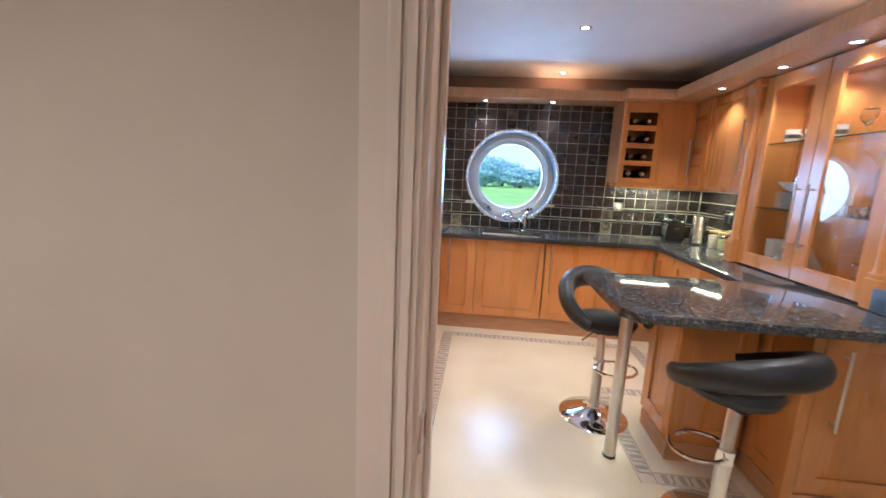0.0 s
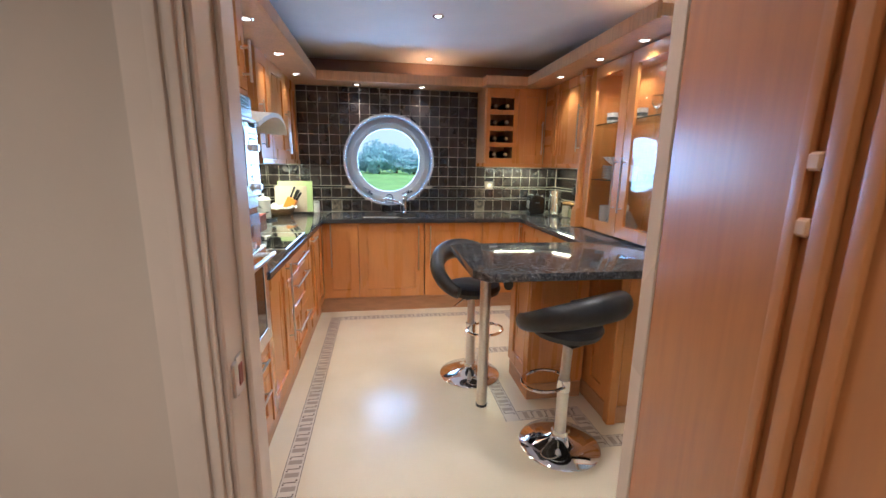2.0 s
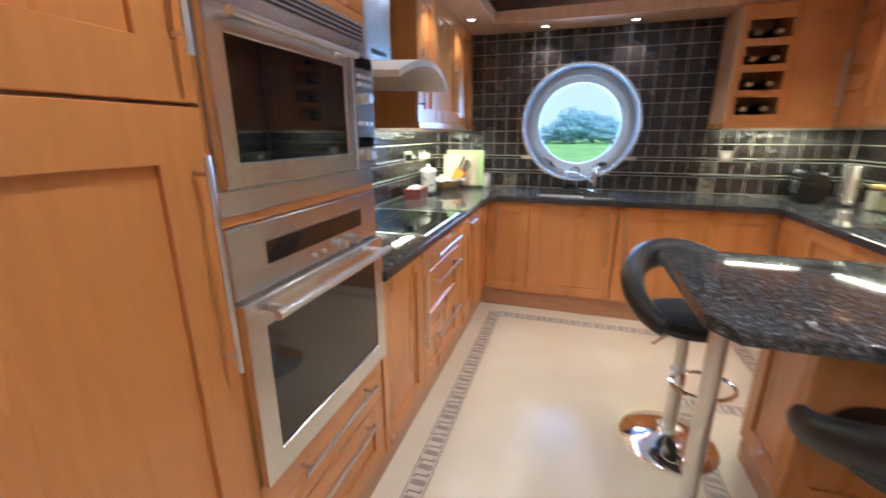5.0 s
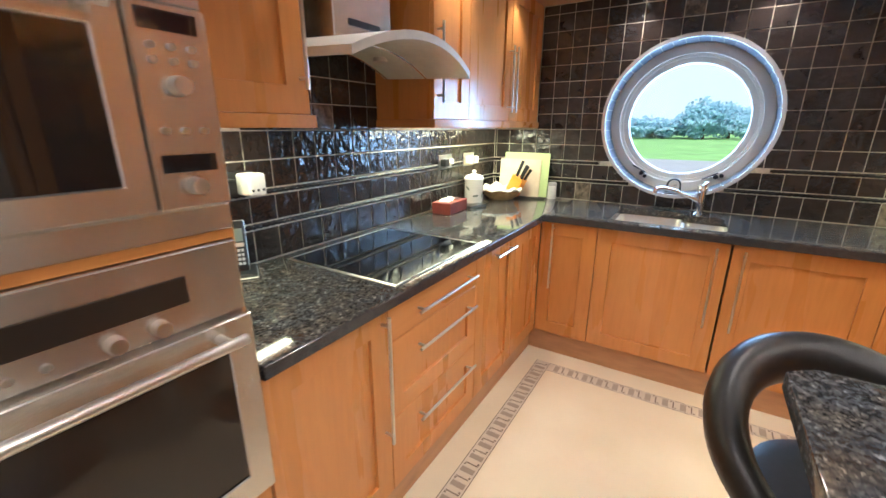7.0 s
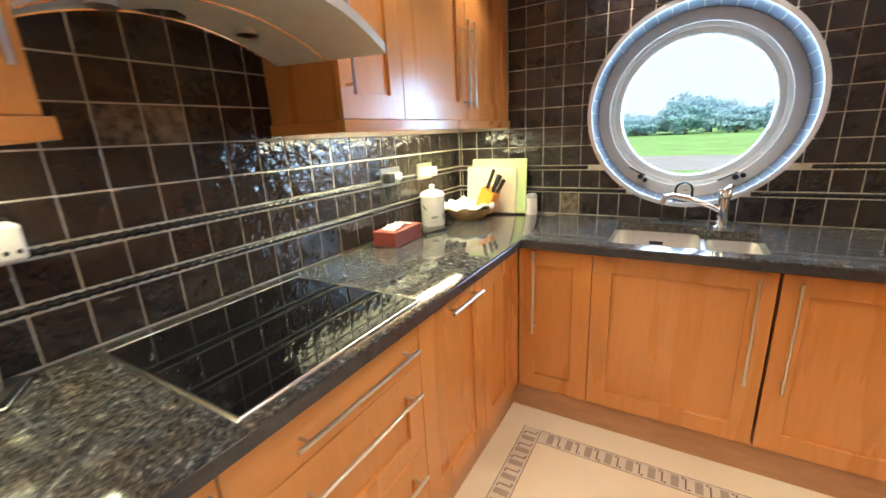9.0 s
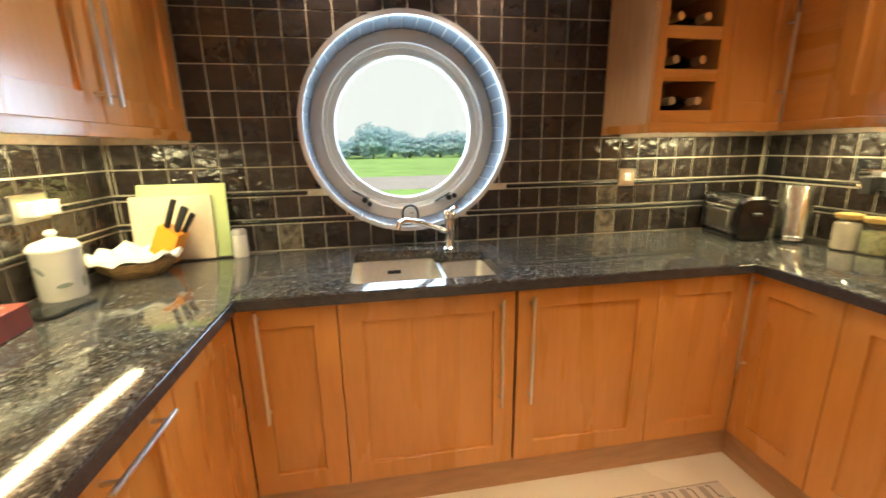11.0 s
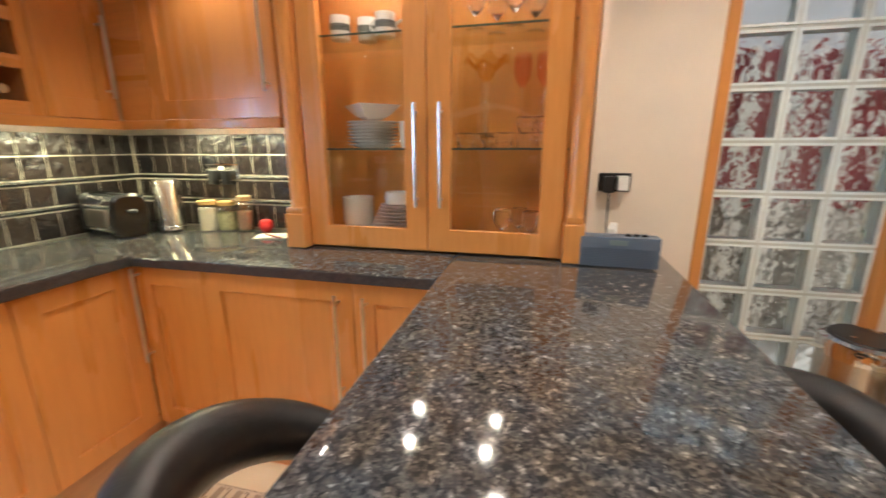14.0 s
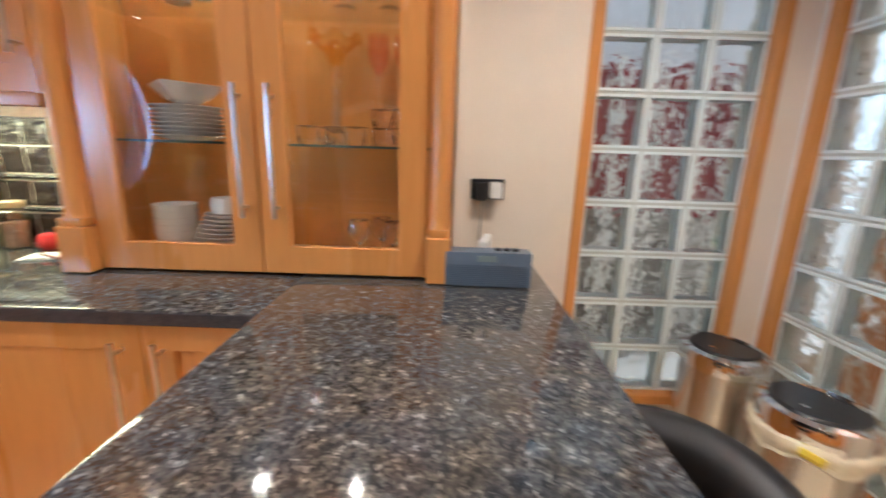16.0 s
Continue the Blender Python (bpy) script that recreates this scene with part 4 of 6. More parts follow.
for px in (0.0, 1.097):
    pw = 0.085 if px < 1 else 0.072
    pc = px + pw / 2
    bm = bmesh.new()
    box(bm, px, px + pw, -0.044, 0.02, D0, D0 + 0.14, 0.003)
    box(bm, px + 0.006, px + pw - 0.006, -0.038, 0.02, D0 + 0.14, D0 + 0.165, 0.006, 2)
    lathe(bm, [(0.0, 0.0), (0.034, 0.0), (0.030, 0.012), (0.028, 0.03), (0.028, 1.0), (0.034, 1.02), (0.0, 1.02)], (pc, -0.006, D0 + 0.165), 24)
    box(bm, px + 0.004, px + pw - 0.004, 0.0, 0.02, D0 + 0.165, D1)
    box(bm, px, px + pw, -0.044, 0.02, D1 - 0.05, D1, 0.003)
    part("pilaster", bm, WOOD, dr)
for k in range(2):
    part("cabinet_lamp", rod(rod(bmesh.new(), (0.32 + k * 0.51, 0.172, D1 - 0.034), (0.32 + k * 0.51, 0.172, D1 - 0.030), 0.03, 20), (0.32 + k * 0.51, 0.172, D1 - 0.036), (0.32 + k * 0.51, 0.172, D1 - 0.034), 0.022, 20), LAMP, dr, "small lit lamp in the cabinet top")
for z in (1.306, 1.72):
    part("shelf", B(0.032, 1.136, 0.04, DD - 0.014, z, z + 0.007), SHELFG, dr, "clear glass shelf", True)
    part("shelf_edge", B(0.032, 1.136, 0.0355, 0.0395, z, z + 0.007), SHELFEDGE, dr, "dark green polished edge of the glass shelf")

# ---------------------------------------------------------------- worktops
def top(name, outline, label, z0=0.870, z1=ZW):
    bm = bmesh.new()
    a = [bm.verts.new((x, y, z0)) for x, y in outline]
    b = [bm.verts.new((x, y, z1)) for x, y in outline]
    n = len(a)
    bm.faces.new(a[::-1])
    f = bm.faces.new(b)
    for i in range(n):
        bm.faces.new((a[i], a[(i + 1) % n], b[(i + 1) % n], b[i]))
    bmesh.ops.bevel(bm, geom=list(f.edges), offset=0.005, segments=2, affect="EDGES", profile=0.6)
    if name == "bar_top":
        return part(name, bm, GRANITE)
    t = thing(name, (0, 0, 0), label, "worktop")
    part("slab", bm, GRANITE, t)
    return t


# darker copy of the granite, with the front edge's shade put into its colour
EDGE_SHADE = mat("shade_darkened_granite", (0.034, 0.033, 0.036), 0.16, vary=0.45, scale=260, colour2=(0.060, 0.058, 0.060), detail=6)


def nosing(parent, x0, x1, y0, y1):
    """Front edge of a worktop in shade-darkened granite, a little proud of the slab."""
    part("front_edge", B(x0, x1, y0, y1, 0.8715, 0.9055, 0.0012), EDGE_SHADE, parent, "granite front edge with its shade painted darker")


wt = top("worktop", [(XL + 0.009, 4.459), (0.70, 4.459), (0.70, 6.30), (0.70, YB - 0.001), (XL + 0.009, YB - 0.001)], "dark speckled polished granite worktop holding the hob")
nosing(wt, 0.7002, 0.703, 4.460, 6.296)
wt = top("worktop", [(2.546, 5.076), (XR - 0.009, 5.076), (XR - 0.009, YB - 0.001), (2.546, YB - 0.001)], "dark speckled polished granite worktop under the dresser")
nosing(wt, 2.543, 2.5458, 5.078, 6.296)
bar_top = top("bar_top", [(1.643, 4.40), (1.705, 4.316), (XR - 0.001, 4.302), (XR - 0.001, 5.074), (1.70, 5.074), (1.645, 5.03)], "dark speckled polished granite breakfast bar top")
# back worktop with two sink cut-outs


def rounded(pts, r, n=5):
    """Corner points of a closed outline, each rounded by r."""
    out = []
    for k, p in enumerate(pts):
        p, a, b = Vector(p), Vector(pts[k - 1]), Vector(pts[(k + 1) % len(pts)])
        u, v = (a - p).normalized() * r, (b - p).normalized() * r
        for i in range(n + 1):
            s = i / n
            out.append(tuple(p + u * (1 - s) ** 2 + v * s ** 2))
    return out


def sheet_with_hole(outer, hole, z0, z1):
    bm = bmesh.new()
    edges = []
    for ring in (outer, hole):
        vs = [bm.verts.new((x, y, z1)) for x, y in ring]
        edges += [bm.edges.new((vs[k], vs[(k + 1) % len(vs)])) for k in range(len(vs))]
    bmesh.ops.triangle_fill(bm, use_beauty=True, edges=edges)
    ex = bmesh.ops.extrude_face_region(bm, geom=list(bm.faces))
    for v in [q for q in ex["geom"] if isinstance(q, bmesh.types.BMVert)]:
        v.co.z = z0
    bmesh.ops.recalc_face_normals(bm, faces=list(bm.faces))
    return bm


CUT = rounded([(1.045, 6.375), (1.590, 6.375), (1.590, 6.72), (1.405, 6.72), (1.385, 6.80), (1.045, 6.80)], 0.035)
bm = sheet_with_hole([(0.7003, 6.30), (2.5457, 6.30), (2.5457, YB - 0.001), (0.7003, YB - 0.001)], CUT, 0.870, ZW)
wt = thing("worktop", (0, 0, 0), "dark speckled polished granite worktop with an inset sink and drainer grooves", "worktop")
part("slab", bm, GRANITE, wt, flat=True)
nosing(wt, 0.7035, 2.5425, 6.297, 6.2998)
sink = thing("sink", (1.05, 6.43, 0.70), "stainless steel one and a half bowl undermounted sink", "sink")
BOWLS = ((1.040, 1.385, 6.370, 6.805, 0.17), (1.405, 1.595, 6.370, 6.725, 0.12))
for x0, x1, y0, y1, dp in BOWLS:
    bm = bmesh.new()
    x0, x1, y0, y1 = x0 - 1.05, x1 - 1.05, y0 - 6.43, y1 - 6.43
    rings = []
    for ins, z in ((0.0, 0.166), (0.004, 0.150), (0.012, 0.166 - dp + 0.03), (0.022, 0.166 - dp + 0.01), (0.045, 0.166 - dp)):
        q = rounded([(x0 + ins, y0 + ins), (x1 - ins, y0 + ins), (x1 - ins, y1 - ins), (x0 + ins, y1 - ins)], 0.045)
        rings.append([bm.verts.new((x, y, z)) for x, y in q])
    for p, q in zip(rings, rings[1:]):
        for k in range(len(p)):
            bm.faces.new((p[k], p[(k + 1) % len(p)], q[(k + 1) % len(p)], q[k]))
    bm.faces.new(rings[-1])
    part("bowl", bm, SINKSTEEL, sink)
    part("drain", lathe(bmesh.new(), [(0.0, 0.004), (0.03, 0.004), (0.036, 0.001)], ((x0 + x1) / 2, (y0 + y1) / 2, 0.166 - dp), 20), CHROME, sink)
part("divider", B(0.336, 0.354, -0.058, 0.30, 0.145, 0.166, 0.004, 2), SINKSTEEL, sink)
part("overflow", B(0.13, 0.19, 0.366, 0.3705, 0.105, 0.122, 0.002), BLACK, sink, "dark overflow slots")
dr_t = thing("drainer", (1.66, 6.46, ZW), "drainer grooves drawn on the granite as dark painted shade", "drainer")
# dark strips laid on the slab, their colour standing for shade in grooves
GROOVE_SHADE = mat("painted_groove_shade", (0.012, 0.012, 0.013), 0.25)
for k in range(5):
    part("groove", B(0.0, 0.36, k * 0.058, k * 0.058 + 0.008, 0.0, 0.0012), GROOVE_SHADE, dr_t)

bar_top["label"] = "dark speckled polished granite top with a clipped corner"
bar = thing("breakfast_bar", (0, 0, 0), "dark speckled granite breakfast bar on one chrome post", "breakfast bar")
bar_top.parent = bar
part("post", rod(bmesh.new(), (1.787, 4.685, 0.012), (1.787, 4.685, 0.858), 0.030, 28), SATIN, bar, "polished steel round post")
part("post_foot", rod(bmesh.new(), (1.787, 4.685, 0), (1.787, 4.685, 0.014), 0.033, 28), BLACK, bar)
part("flange", rod(bmesh.new(), (1.787, 4.685, 0.858), (1.787, 4.685, 0.870), 0.05, 28), CHROME, bar)

# ---------------------------------------------------------------- bar stools


def stool(m, aside, fore, lift, fx, fy):
    """Gas-lift stool; the back is on its local -y side; the seat stands aside and fore of the column, its back raised by lift; footrest at fx, fy."""
    t = thing("bar_stool", m, "black leather bar stool with hooped back on a chrome base", "bar stool", "bar stools")
    part("base", lathe(bmesh.new(), [(0.0, 0.0), (0.197, 0.0), (0.203, 0.006), (0.195, 0.014), (0.12, 0.032), (0.06, 0.050), (0.040, 0.066), (0.036, 0.085), (0.0, 0.085)], seg=48), CHROME, t)
    part("column", rod(rod(bmesh.new(), (0, 0, 0.08), (0, 0, 0.36), 0.029, 24), (0, 0, 0.36), (aside * 0.5, fore * 0.5, 0.56), 0.024, 24), SATIN, t, "satin steel gas-lift column")
    ring = [(fx + 0.125 * math.cos(a), fy + 0.10 * math.sin(a), 0.34) for a in [2 * math.pi * i / 32 for i in range(32)]]
    bm = tube(bmesh.new(), ring, 0.009, 8, True)
    lathe(bm, [(0.0295, 0.31), (0.034, 0.31), (0.034, 0.37), (0.0295, 0.37)], seg=20)
    part("footrest", bm, CHROME, t, "chrome hoop footrest")
    rod_bm = rod(bmesh.new(), (0.02 + aside, fore, 0.555), (0.17 + aside, 0.06 + fore, 0.515), 0.005, 8)
    part("lever", rod_bm, CHROME, t)
    part("seat_plate", B(-0.09 + aside, 0.09 + aside, -0.09 + fore, 0.09 + fore, 0.555, 0.572, 0.006), BLACK, t)
    # padded seat
    bm = bmesh.new()
    prof = [(0.0, 0.572), (0.14, 0.570), (0.195, 0.585), (0.208, 0.612), (0.195, 0.640), (0.15, 0.648), (0.0, 0.642)]
    lathe(bm, prof, seg=40)
    for v in bm.verts:
        v.co.z += 0.10 * max(0.0, abs(v.co.x) - 0.14)
        v.co.x = v.co.x * 0.9 + aside
        v.co.y = v.co.y * 0.82 + 0.025 + fore
    part("seat", bm, LEATHER, t)
    # hooped back: a padded roll that rises from the sides to the rear
    pts, rad = [], []
    n = 40
    for i in range(n + 1):
        a = radians(-128 + 256 * i / n)
        k = math.cos(a * 0.70)
        pts.append((0.238 * math.sin(a) + aside, -0.228 * math.cos(a) + 0.02 + fore, 0.640 + (lift + 0.145) * max(0, math.cos(a / 1.42)) ** 1.3))
        rad.append(0.030 + 0.024 * max(0.0, k))
    part("backrest", tube(bmesh.new(), pts, rad, 14, False, 1.25), LEATHER, t, "padded black leather hoop backrest")
    return t


stool(pose(2.10, 4.29, 0, 0, 0, 24), 0.06, 0.03, 0.0, -0.055, 0.075)
stool(pose(1.797, 5.06, 0, 0, 0, -160), -0.01, -0.03, 0.05, -0.06, 0.075)

# ---------------------------------------------------------------- appliances on the left
hob = thing("ceramic_hob", (0.405, 5.25, ZW), "black glass ceramic hob with a thin steel edge", "hob")
part("frame", framed(bmesh.new(), -0.292, 0.292, -0.262, 0.262, 0.008, 0.008, -0.006, 0.0, None, 0.002), SATIN, hob).matrix_basis = pose(0, 0, 0, -90, 0, 90)
part("glass", B(-0.254, 0.254, -0.284, 0.284, 0.0005, 0.0045), BLACKGLASS, hob, "glossy black ceramic glass", True)

hood = thing("cooker_hood", (XL, 5.245, 0.042), "steel chimney cooker hood with a curved canopy", "cooker hood")
bm = bmesh.new()
nu, nv = 16, 8
grid = {}
for s, dz in ((0, 0.0), (1, -0.026)):
    for i in range(nu + 1):
        u = -1 + 2 * i / nu
        for j in range(nv + 1):
            w = j / nv
            x = 0.07 + w * (0.465 - 0.025 * u * u)
            grid[s, i, j] = bm.verts.new((x, 0.334 * u, 1.590 + 0.080 * (1 - u * u) - 0.02 * w + dz))
for s in (0, 1):
    for i in range(nu):
        for j in range(nv):
            bm.faces.new((grid[s, i, j], grid[s, i + 1, j], grid[s, i + 1, j + 1], grid[s, i, j + 1]))
for i in range(nu):
    for j in (0, nv):
        bm.faces.new((grid[0, i, j], grid[0, i + 1, j], grid[1, i + 1, j], grid[1, i, j]))
for j in range(nv):
    for i in (0, nu):
        bm.faces.new((grid[0, i, j], grid[0, i, j + 1], grid[1, i, j + 1], grid[1, i, j]))
part("canopy", bm, mat("frosted_hood", (0.76, 0.74, 0.66), 0.30, 0.15, vary=0.05, scale=20), hood, "curved pale steel canopy")
part("chimney", B(0.009, 0.26, -0.15, 0.15, 1.64, 2.118, 0.004), STEEL, hood)
for sx in (0.085, 0.30):
    line = [(sx, 0.330 * u, 1.5625 + 0.080 * (1 - u * u) - 0.02 * (sx - 0.07) / 0.465) for u in [-1 + k / 8 for k in range(17)]]
    part("seam_trim", tube(bmesh.new(), line, 0.0035, 6), CHROME, hood, "thin chrome seam under the canopy")
for ly in (-0.16, 0.16):
    part("hood_lamp", rod(bmesh.new(), (0.19, ly, 1.608), (0.19, ly, 1.622), 0.028, 20), SATIN, hood, "small unlit round hood lamp")
part("button_strip", B(0.258, 0.264, -0.08, 0.08, 1.690, 1.712, 0.001), BLACK, hood)

# ---------------------------------------------------------------- tap and window things
tap = thing("kitchen_tap", (1.46, 6.775, ZW), "chrome mixer tap with a long slanting spout", "tap")
part("body", lathe(bmesh.new(), [(0.0, 0.0), (0.030, 0.0), (0.030, 0.008), (0.022, 0.014), (0.022, 0.135), (0.026, 0.14), (0.026, 0.165), (0.020, 0.175), (0.0, 0.175)], seg=24), CHROME, tap)
part("spout", tube(bmesh.new(), [(0, 0, 0.075), (-0.06, -0.03, 0.105), (-0.14, -0.075, 0.14), (-0.20, -0.105, 0.155), (-0.225, -0.118, 0.150), (-0.235, -0.122, 0.125)], 0.012, 12), CHROME, tap)
part("lever", tube(bmesh.new(), [(0, 0, 0.17), (0.012, -0.02, 0.185), (0.02, -0.055, 0.195)], 0.008, 8), CHROME, tap)
gauge = thing("window_thermometer", (1.305, 6.965, WZ - WR + 0.012), "small black arched thermometer standing on the sill", "thermometer")
arch = [(-0.036, 0, 0.0), (-0.036, 0, 0.05)] + [(-0.036 * math.cos(a), 0, 0.055 + 0.036 * math.sin(a)) for a in [math.pi * i / 10 for i in range(11)]] + [(0.036, 0, 0.05), (0.036, 0, 0.0)]
part("arch", tube(bmesh.new(), arch, 0.006, 8), BLACK, gauge)
part("base", B(-0.045, 0.045, -0.015, 0.015, -0.004, 0.006, 0.002), BLACK, gauge)
part("dial", rod(bmesh.new(), (0, -0.004, 0.055), (0, 0.006, 0.055), 0.028, 24), mat("dial_face", (0.55, 0.52, 0.46), 0.4), gauge, "pale round dial")
part("needle", B(-0.002, 0.016, -0.0055, -0.0045, 0.053, 0.056), BLACK, gauge)
for s, a in ((-1, 238), (1, 302)):
    h = thing("window_stay", (WX + 0.405 * math.cos(radians(a)), YB + 0.222, WZ + 0.405 * math.sin(radians(a))), "small black casement stay on the window frame", "window stay", "window stays")
    h.rotation_euler = (0, radians(-s * 28), 0)
    part("arm", B(-0.075, 0.02, -0.010, 0.0, 0.012, 0.020, 0.003), BLACK, h)
    part("hub", rod(bmesh.new(), (0, 0.006, 0.0), (0, -0.022, 0.0), 0.014, 14), BLACK, h)
    part("knob", rod(bmesh.new(), (0.03, 0.0, -0.006), (0.03, -0.025, -0.006), 0.012, 14), BLACK, h)
cap = thing("soap_dish", (1.28, 6.86, ZW), "low glass soap dish under the window", "dish")
part("dish", lathe(bmesh.new(), [(0.0, 0.004), (0.06, 0.003), (0.075, 0.022), (0.072, 0.022), (0.058, 0.007), (0.0, 0.007)], seg=24), SHELFG, cap)


# ---------------------------------------------------------------- sockets
def plate(name, m, w, h, label, material=SATIN, parts=()):
    """Wall plate in the local xz plane, facing local -y."""
    t = thing(name, m, label, "socket", "wall sockets")
    part("plate", B(-w / 2, w / 2, -0.008, 0.0, -h / 2, h / 2, 0.003), material, t)
    for nm, x0, x1, z0, z1, d, mt in parts:
        part(nm, B(x0, x1, -0.008 - d, -0.007, z0, z1, 0.003), mt, t)
    return t


plate("light_switch", pose(2.384, YB - 0.0015, 1.192), 0.086, 0.086, "square satin steel switch plate on the tiles", SATIN, (("rocker", -0.02, 0.02, -0.018, 0.018, 0.006, WHITE),))
LWX = XL + 0.009
plate("light_switch", pose(LWX, 4.69, 1.208, 0, 0, 90), 0.11, 0.086, "steel switch plate with a white rocker", SATIN, (("rocker", -0.028, 0.028, -0.018, 0.018, 0.005, WHITE),))
t = plate("double_socket", pose(LWX, 4.82, 1.208, 0, 0, 90), 0.146, 0.086, "black double socket holding a plug and white adaptor", BLACK,
          (("black_plug", -0.06, -0.015, -0.03, 0.022, 0.045, BLACK),))
part("adaptor", B(0.005, 0.072, -0.085, -0.008, -0.038, 0.038, 0.016, 3), WHITE, t, "rounded white plug-in adaptor")
for k in range(3):
    part("socket_hole", rod(bmesh.new(), (0.018 + k * 0.02, -0.084, -0.018), (0.018 + k * 0.02, -0.0855, -0.018), 0.005, 12), BLACK, t)
plate("double_socket", pose(LWX, 6.20, 1.192, 0, 0, 90), 0.146, 0.086, "steel double socket with red and white rockers", SATIN,
      (("plug", -0.065, -0.02, -0.025, 0.02, 0.04, BLACK), ("rocker", -0.01, 0.012, -0.015, 0.015, 0.008, RED), ("rocker", 0.025, 0.05, -0.015, 0.015, 0.03, WHITE)))
plate("double_socket", pose(LWX, 6.50, 1.19, 0, 0, 90), 0.146, 0.086, "steel double socket with white plugs", SATIN,
      (("plug", -0.05, -0.01, -0.025, 0.02, 0.045, WHITE), ("plug", 0.015, 0.055, -0.025, 0.02, 0.045, WHITE)))
plate("double_socket", pose(XR - 0.009, 6.37, 1.195, 0, 0, -90), 0.190, 0.078, "wide steel socket plate with black plugs", CHROME,
      (("plug", -0.058, -0.020, -0.060, 0.010, 0.036, BLACK), ("plug", 0.022, 0.060, -0.060, 0.010, 0.036, BLACK), ("rocker", -0.012, 0.012, 0.010, 0.030, 0.006, WHITE)))
t = plate("double_socket", pose(XR, 4.475, 1.175, 0, 0, -90), 0.125, 0.075, "black wall socket with plug and white charger", BLACK,
          (("plug", -0.045, -0.002, -0.04, 0.025, 0.04, BLACK), ("charger", 0.006, 0.048, -0.03, 0.028, 0.05, WHITE)))
part("cord", tube(bmesh.new(), [(-0.02, -0.03, -0.035), (-0.022, -0.04, -0.10), (-0.03, -0.09, -0.17), (-0.03, -0.18, -0.22), (-0.035, -0.26, -0.255), (-0.04, -0.33, -0.26)], 0.003, 6), BLACK, t)

# ---------------------------------------------------------------- things on the left worktop
roll = thing("kitchen_roll", (0.215, 4.53, ZW), "white kitchen paper roll on a chrome stand", "kitchen roll")
part("stand", lathe(bmesh.new(), [(0.0, 0.0), (0.075, 0.0), (0.078, 0.006), (0.072, 0.012), (0.0, 0.014)], seg=28), CHROME, roll)
part("paper", lathe(bmesh.new(), [(0.02, 0.016), (0.052, 0.015), (0.054, 0.02), (0.054, 0.238), (0.052, 0.242), (0.02, 0.242), (0.02, 0.016)], seg=32), PAPER, roll)
part("spindle", lathe(bmesh.new(), [(0.008, 0.0), (0.008, 0.255), (0.016, 0.26), (0.016, 0.275), (0.0, 0.28)], seg=16), CHROME, roll)
ph = thing("cordless_phone", pose(0.15, 4.765, ZW, 0, 0, 58) @ Matrix.Scale(1.08, 4), "black cordless phone standing in its charging cradle", "telephone")
part("cradle", B(-0.045, 0.045, -0.055, 0.055, 0.0, 0.016, 0.007, 3), BLACK, ph)
part("cradle_trim", B(-0.047, 0.047, -0.057, 0.057, 0.002, 0.006, 0.002), SATIN, ph)
handset = part("handset", box(bmesh.new(), -0.024, 0.024, -0.012, 0.012, 0.0, 0.16, 0.010, 3), BLACK, ph)
handset.matrix_basis = pose(0, 0.0, 0.012, -14, 0, 0)
part("rim", B(-0.0255, 0.0255, -0.006, 0.004, -0.001, 0.1615, 0.003), SATIN, handset, "silver edge of the handset")
part("screen", B(-0.016, 0.016, -0.0135, -0.0118, 0.095, 0.135, 0.001), DISPLAY, handset)
part("keypad_trim", B(-0.017, 0.017, -0.0135, -0.0118, 0.078, 0.090, 0.001), SATIN, handset)
for r in range(4):
    for c in range(3):
        part("key", B(-0.0155 + c * 0.011, -0.0070 + c * 0.011, -0.0145, -0.0118, 0.020 + r * 0.014, 0.029 + r * 0.014, 0.0015), mat("grey_key", (0.50, 0.50, 0.52), 0.4) if r + c == 0 else bpy.data.materials["grey_key"], handset)
part("cable", tube(bmesh.new(), [(-0.03, 0.05, 0.005), (-0.07, 0.09, 0.006), (-0.12, 0.08, 0.03), (-0.10, 0.10, 0.09), (-0.05, 0.105, 0.16), (-0.03, 0.10, 0.22)], 0.003, 6), BLACK, ph)
tis = thing("tissue_box", pose(0.185, 6.09, ZW, 0, 0, 4), "dark red tissue box with white tissue showing", "tissue box")
part("carton", B(-0.06, 0.06, -0.115, 0.115, 0.0, 0.068, 0.003), MAROON, tis)
bm = bmesh.new()
bmesh.ops.create_grid(bm, x_segments=10, y_segments=14, size=0.5)
for v in bm.verts:
    x, y = v.co.x * 0.07, v.co.y * 0.15
    v.co = Vector((x, y, 0.0695 + 0.022 * max(0, 1 - (v.co.y * 2) ** 2) * (0.5 + noise.noise(Vector((x * 60, y * 40, 3))))))
part("tissue", bm, PAPER, tis)
slabp = thing("mobile_phone", pose(0.235, 6.315, ZW, 0, 0, 75), "black mobile phone lying on the granite", "mobile phone")
part("case", B(-0.075, 0.075, -0.037, 0.037, 0.0, 0.010, 0.004, 2), BLACK, slabp)
part("screen", B(-0.07, 0.07, -0.033, 0.033, 0.0095, 0.0108), BLACKGLASS, slabp)
can = thing("lidded_canister", (0.155, 6.45, ZW), "white enamel canister with grey leaf pattern and lid", "canister")
part("pot", lathe(bmesh.new(), [(0.0, 0.0), (0.058, 0.0), (0.062, 0.006), (0.062, 0.150), (0.064, 0.154), (0.0, 0.154)], seg=32), CERAMIC, can)
part("lid", lathe(bmesh.new(), [(0.067, 0.154), (0.067, 0.162), (0.055, 0.178), (0.02, 0.190), (0.010, 0.194), (0.016, 0.206), (0.010, 0.216), (0.0, 0.217)], seg=32), CERAMIC, can)
LEAFPR = mat("grey_leaf_print", (0.22, 0.25, 0.22), 0.4)
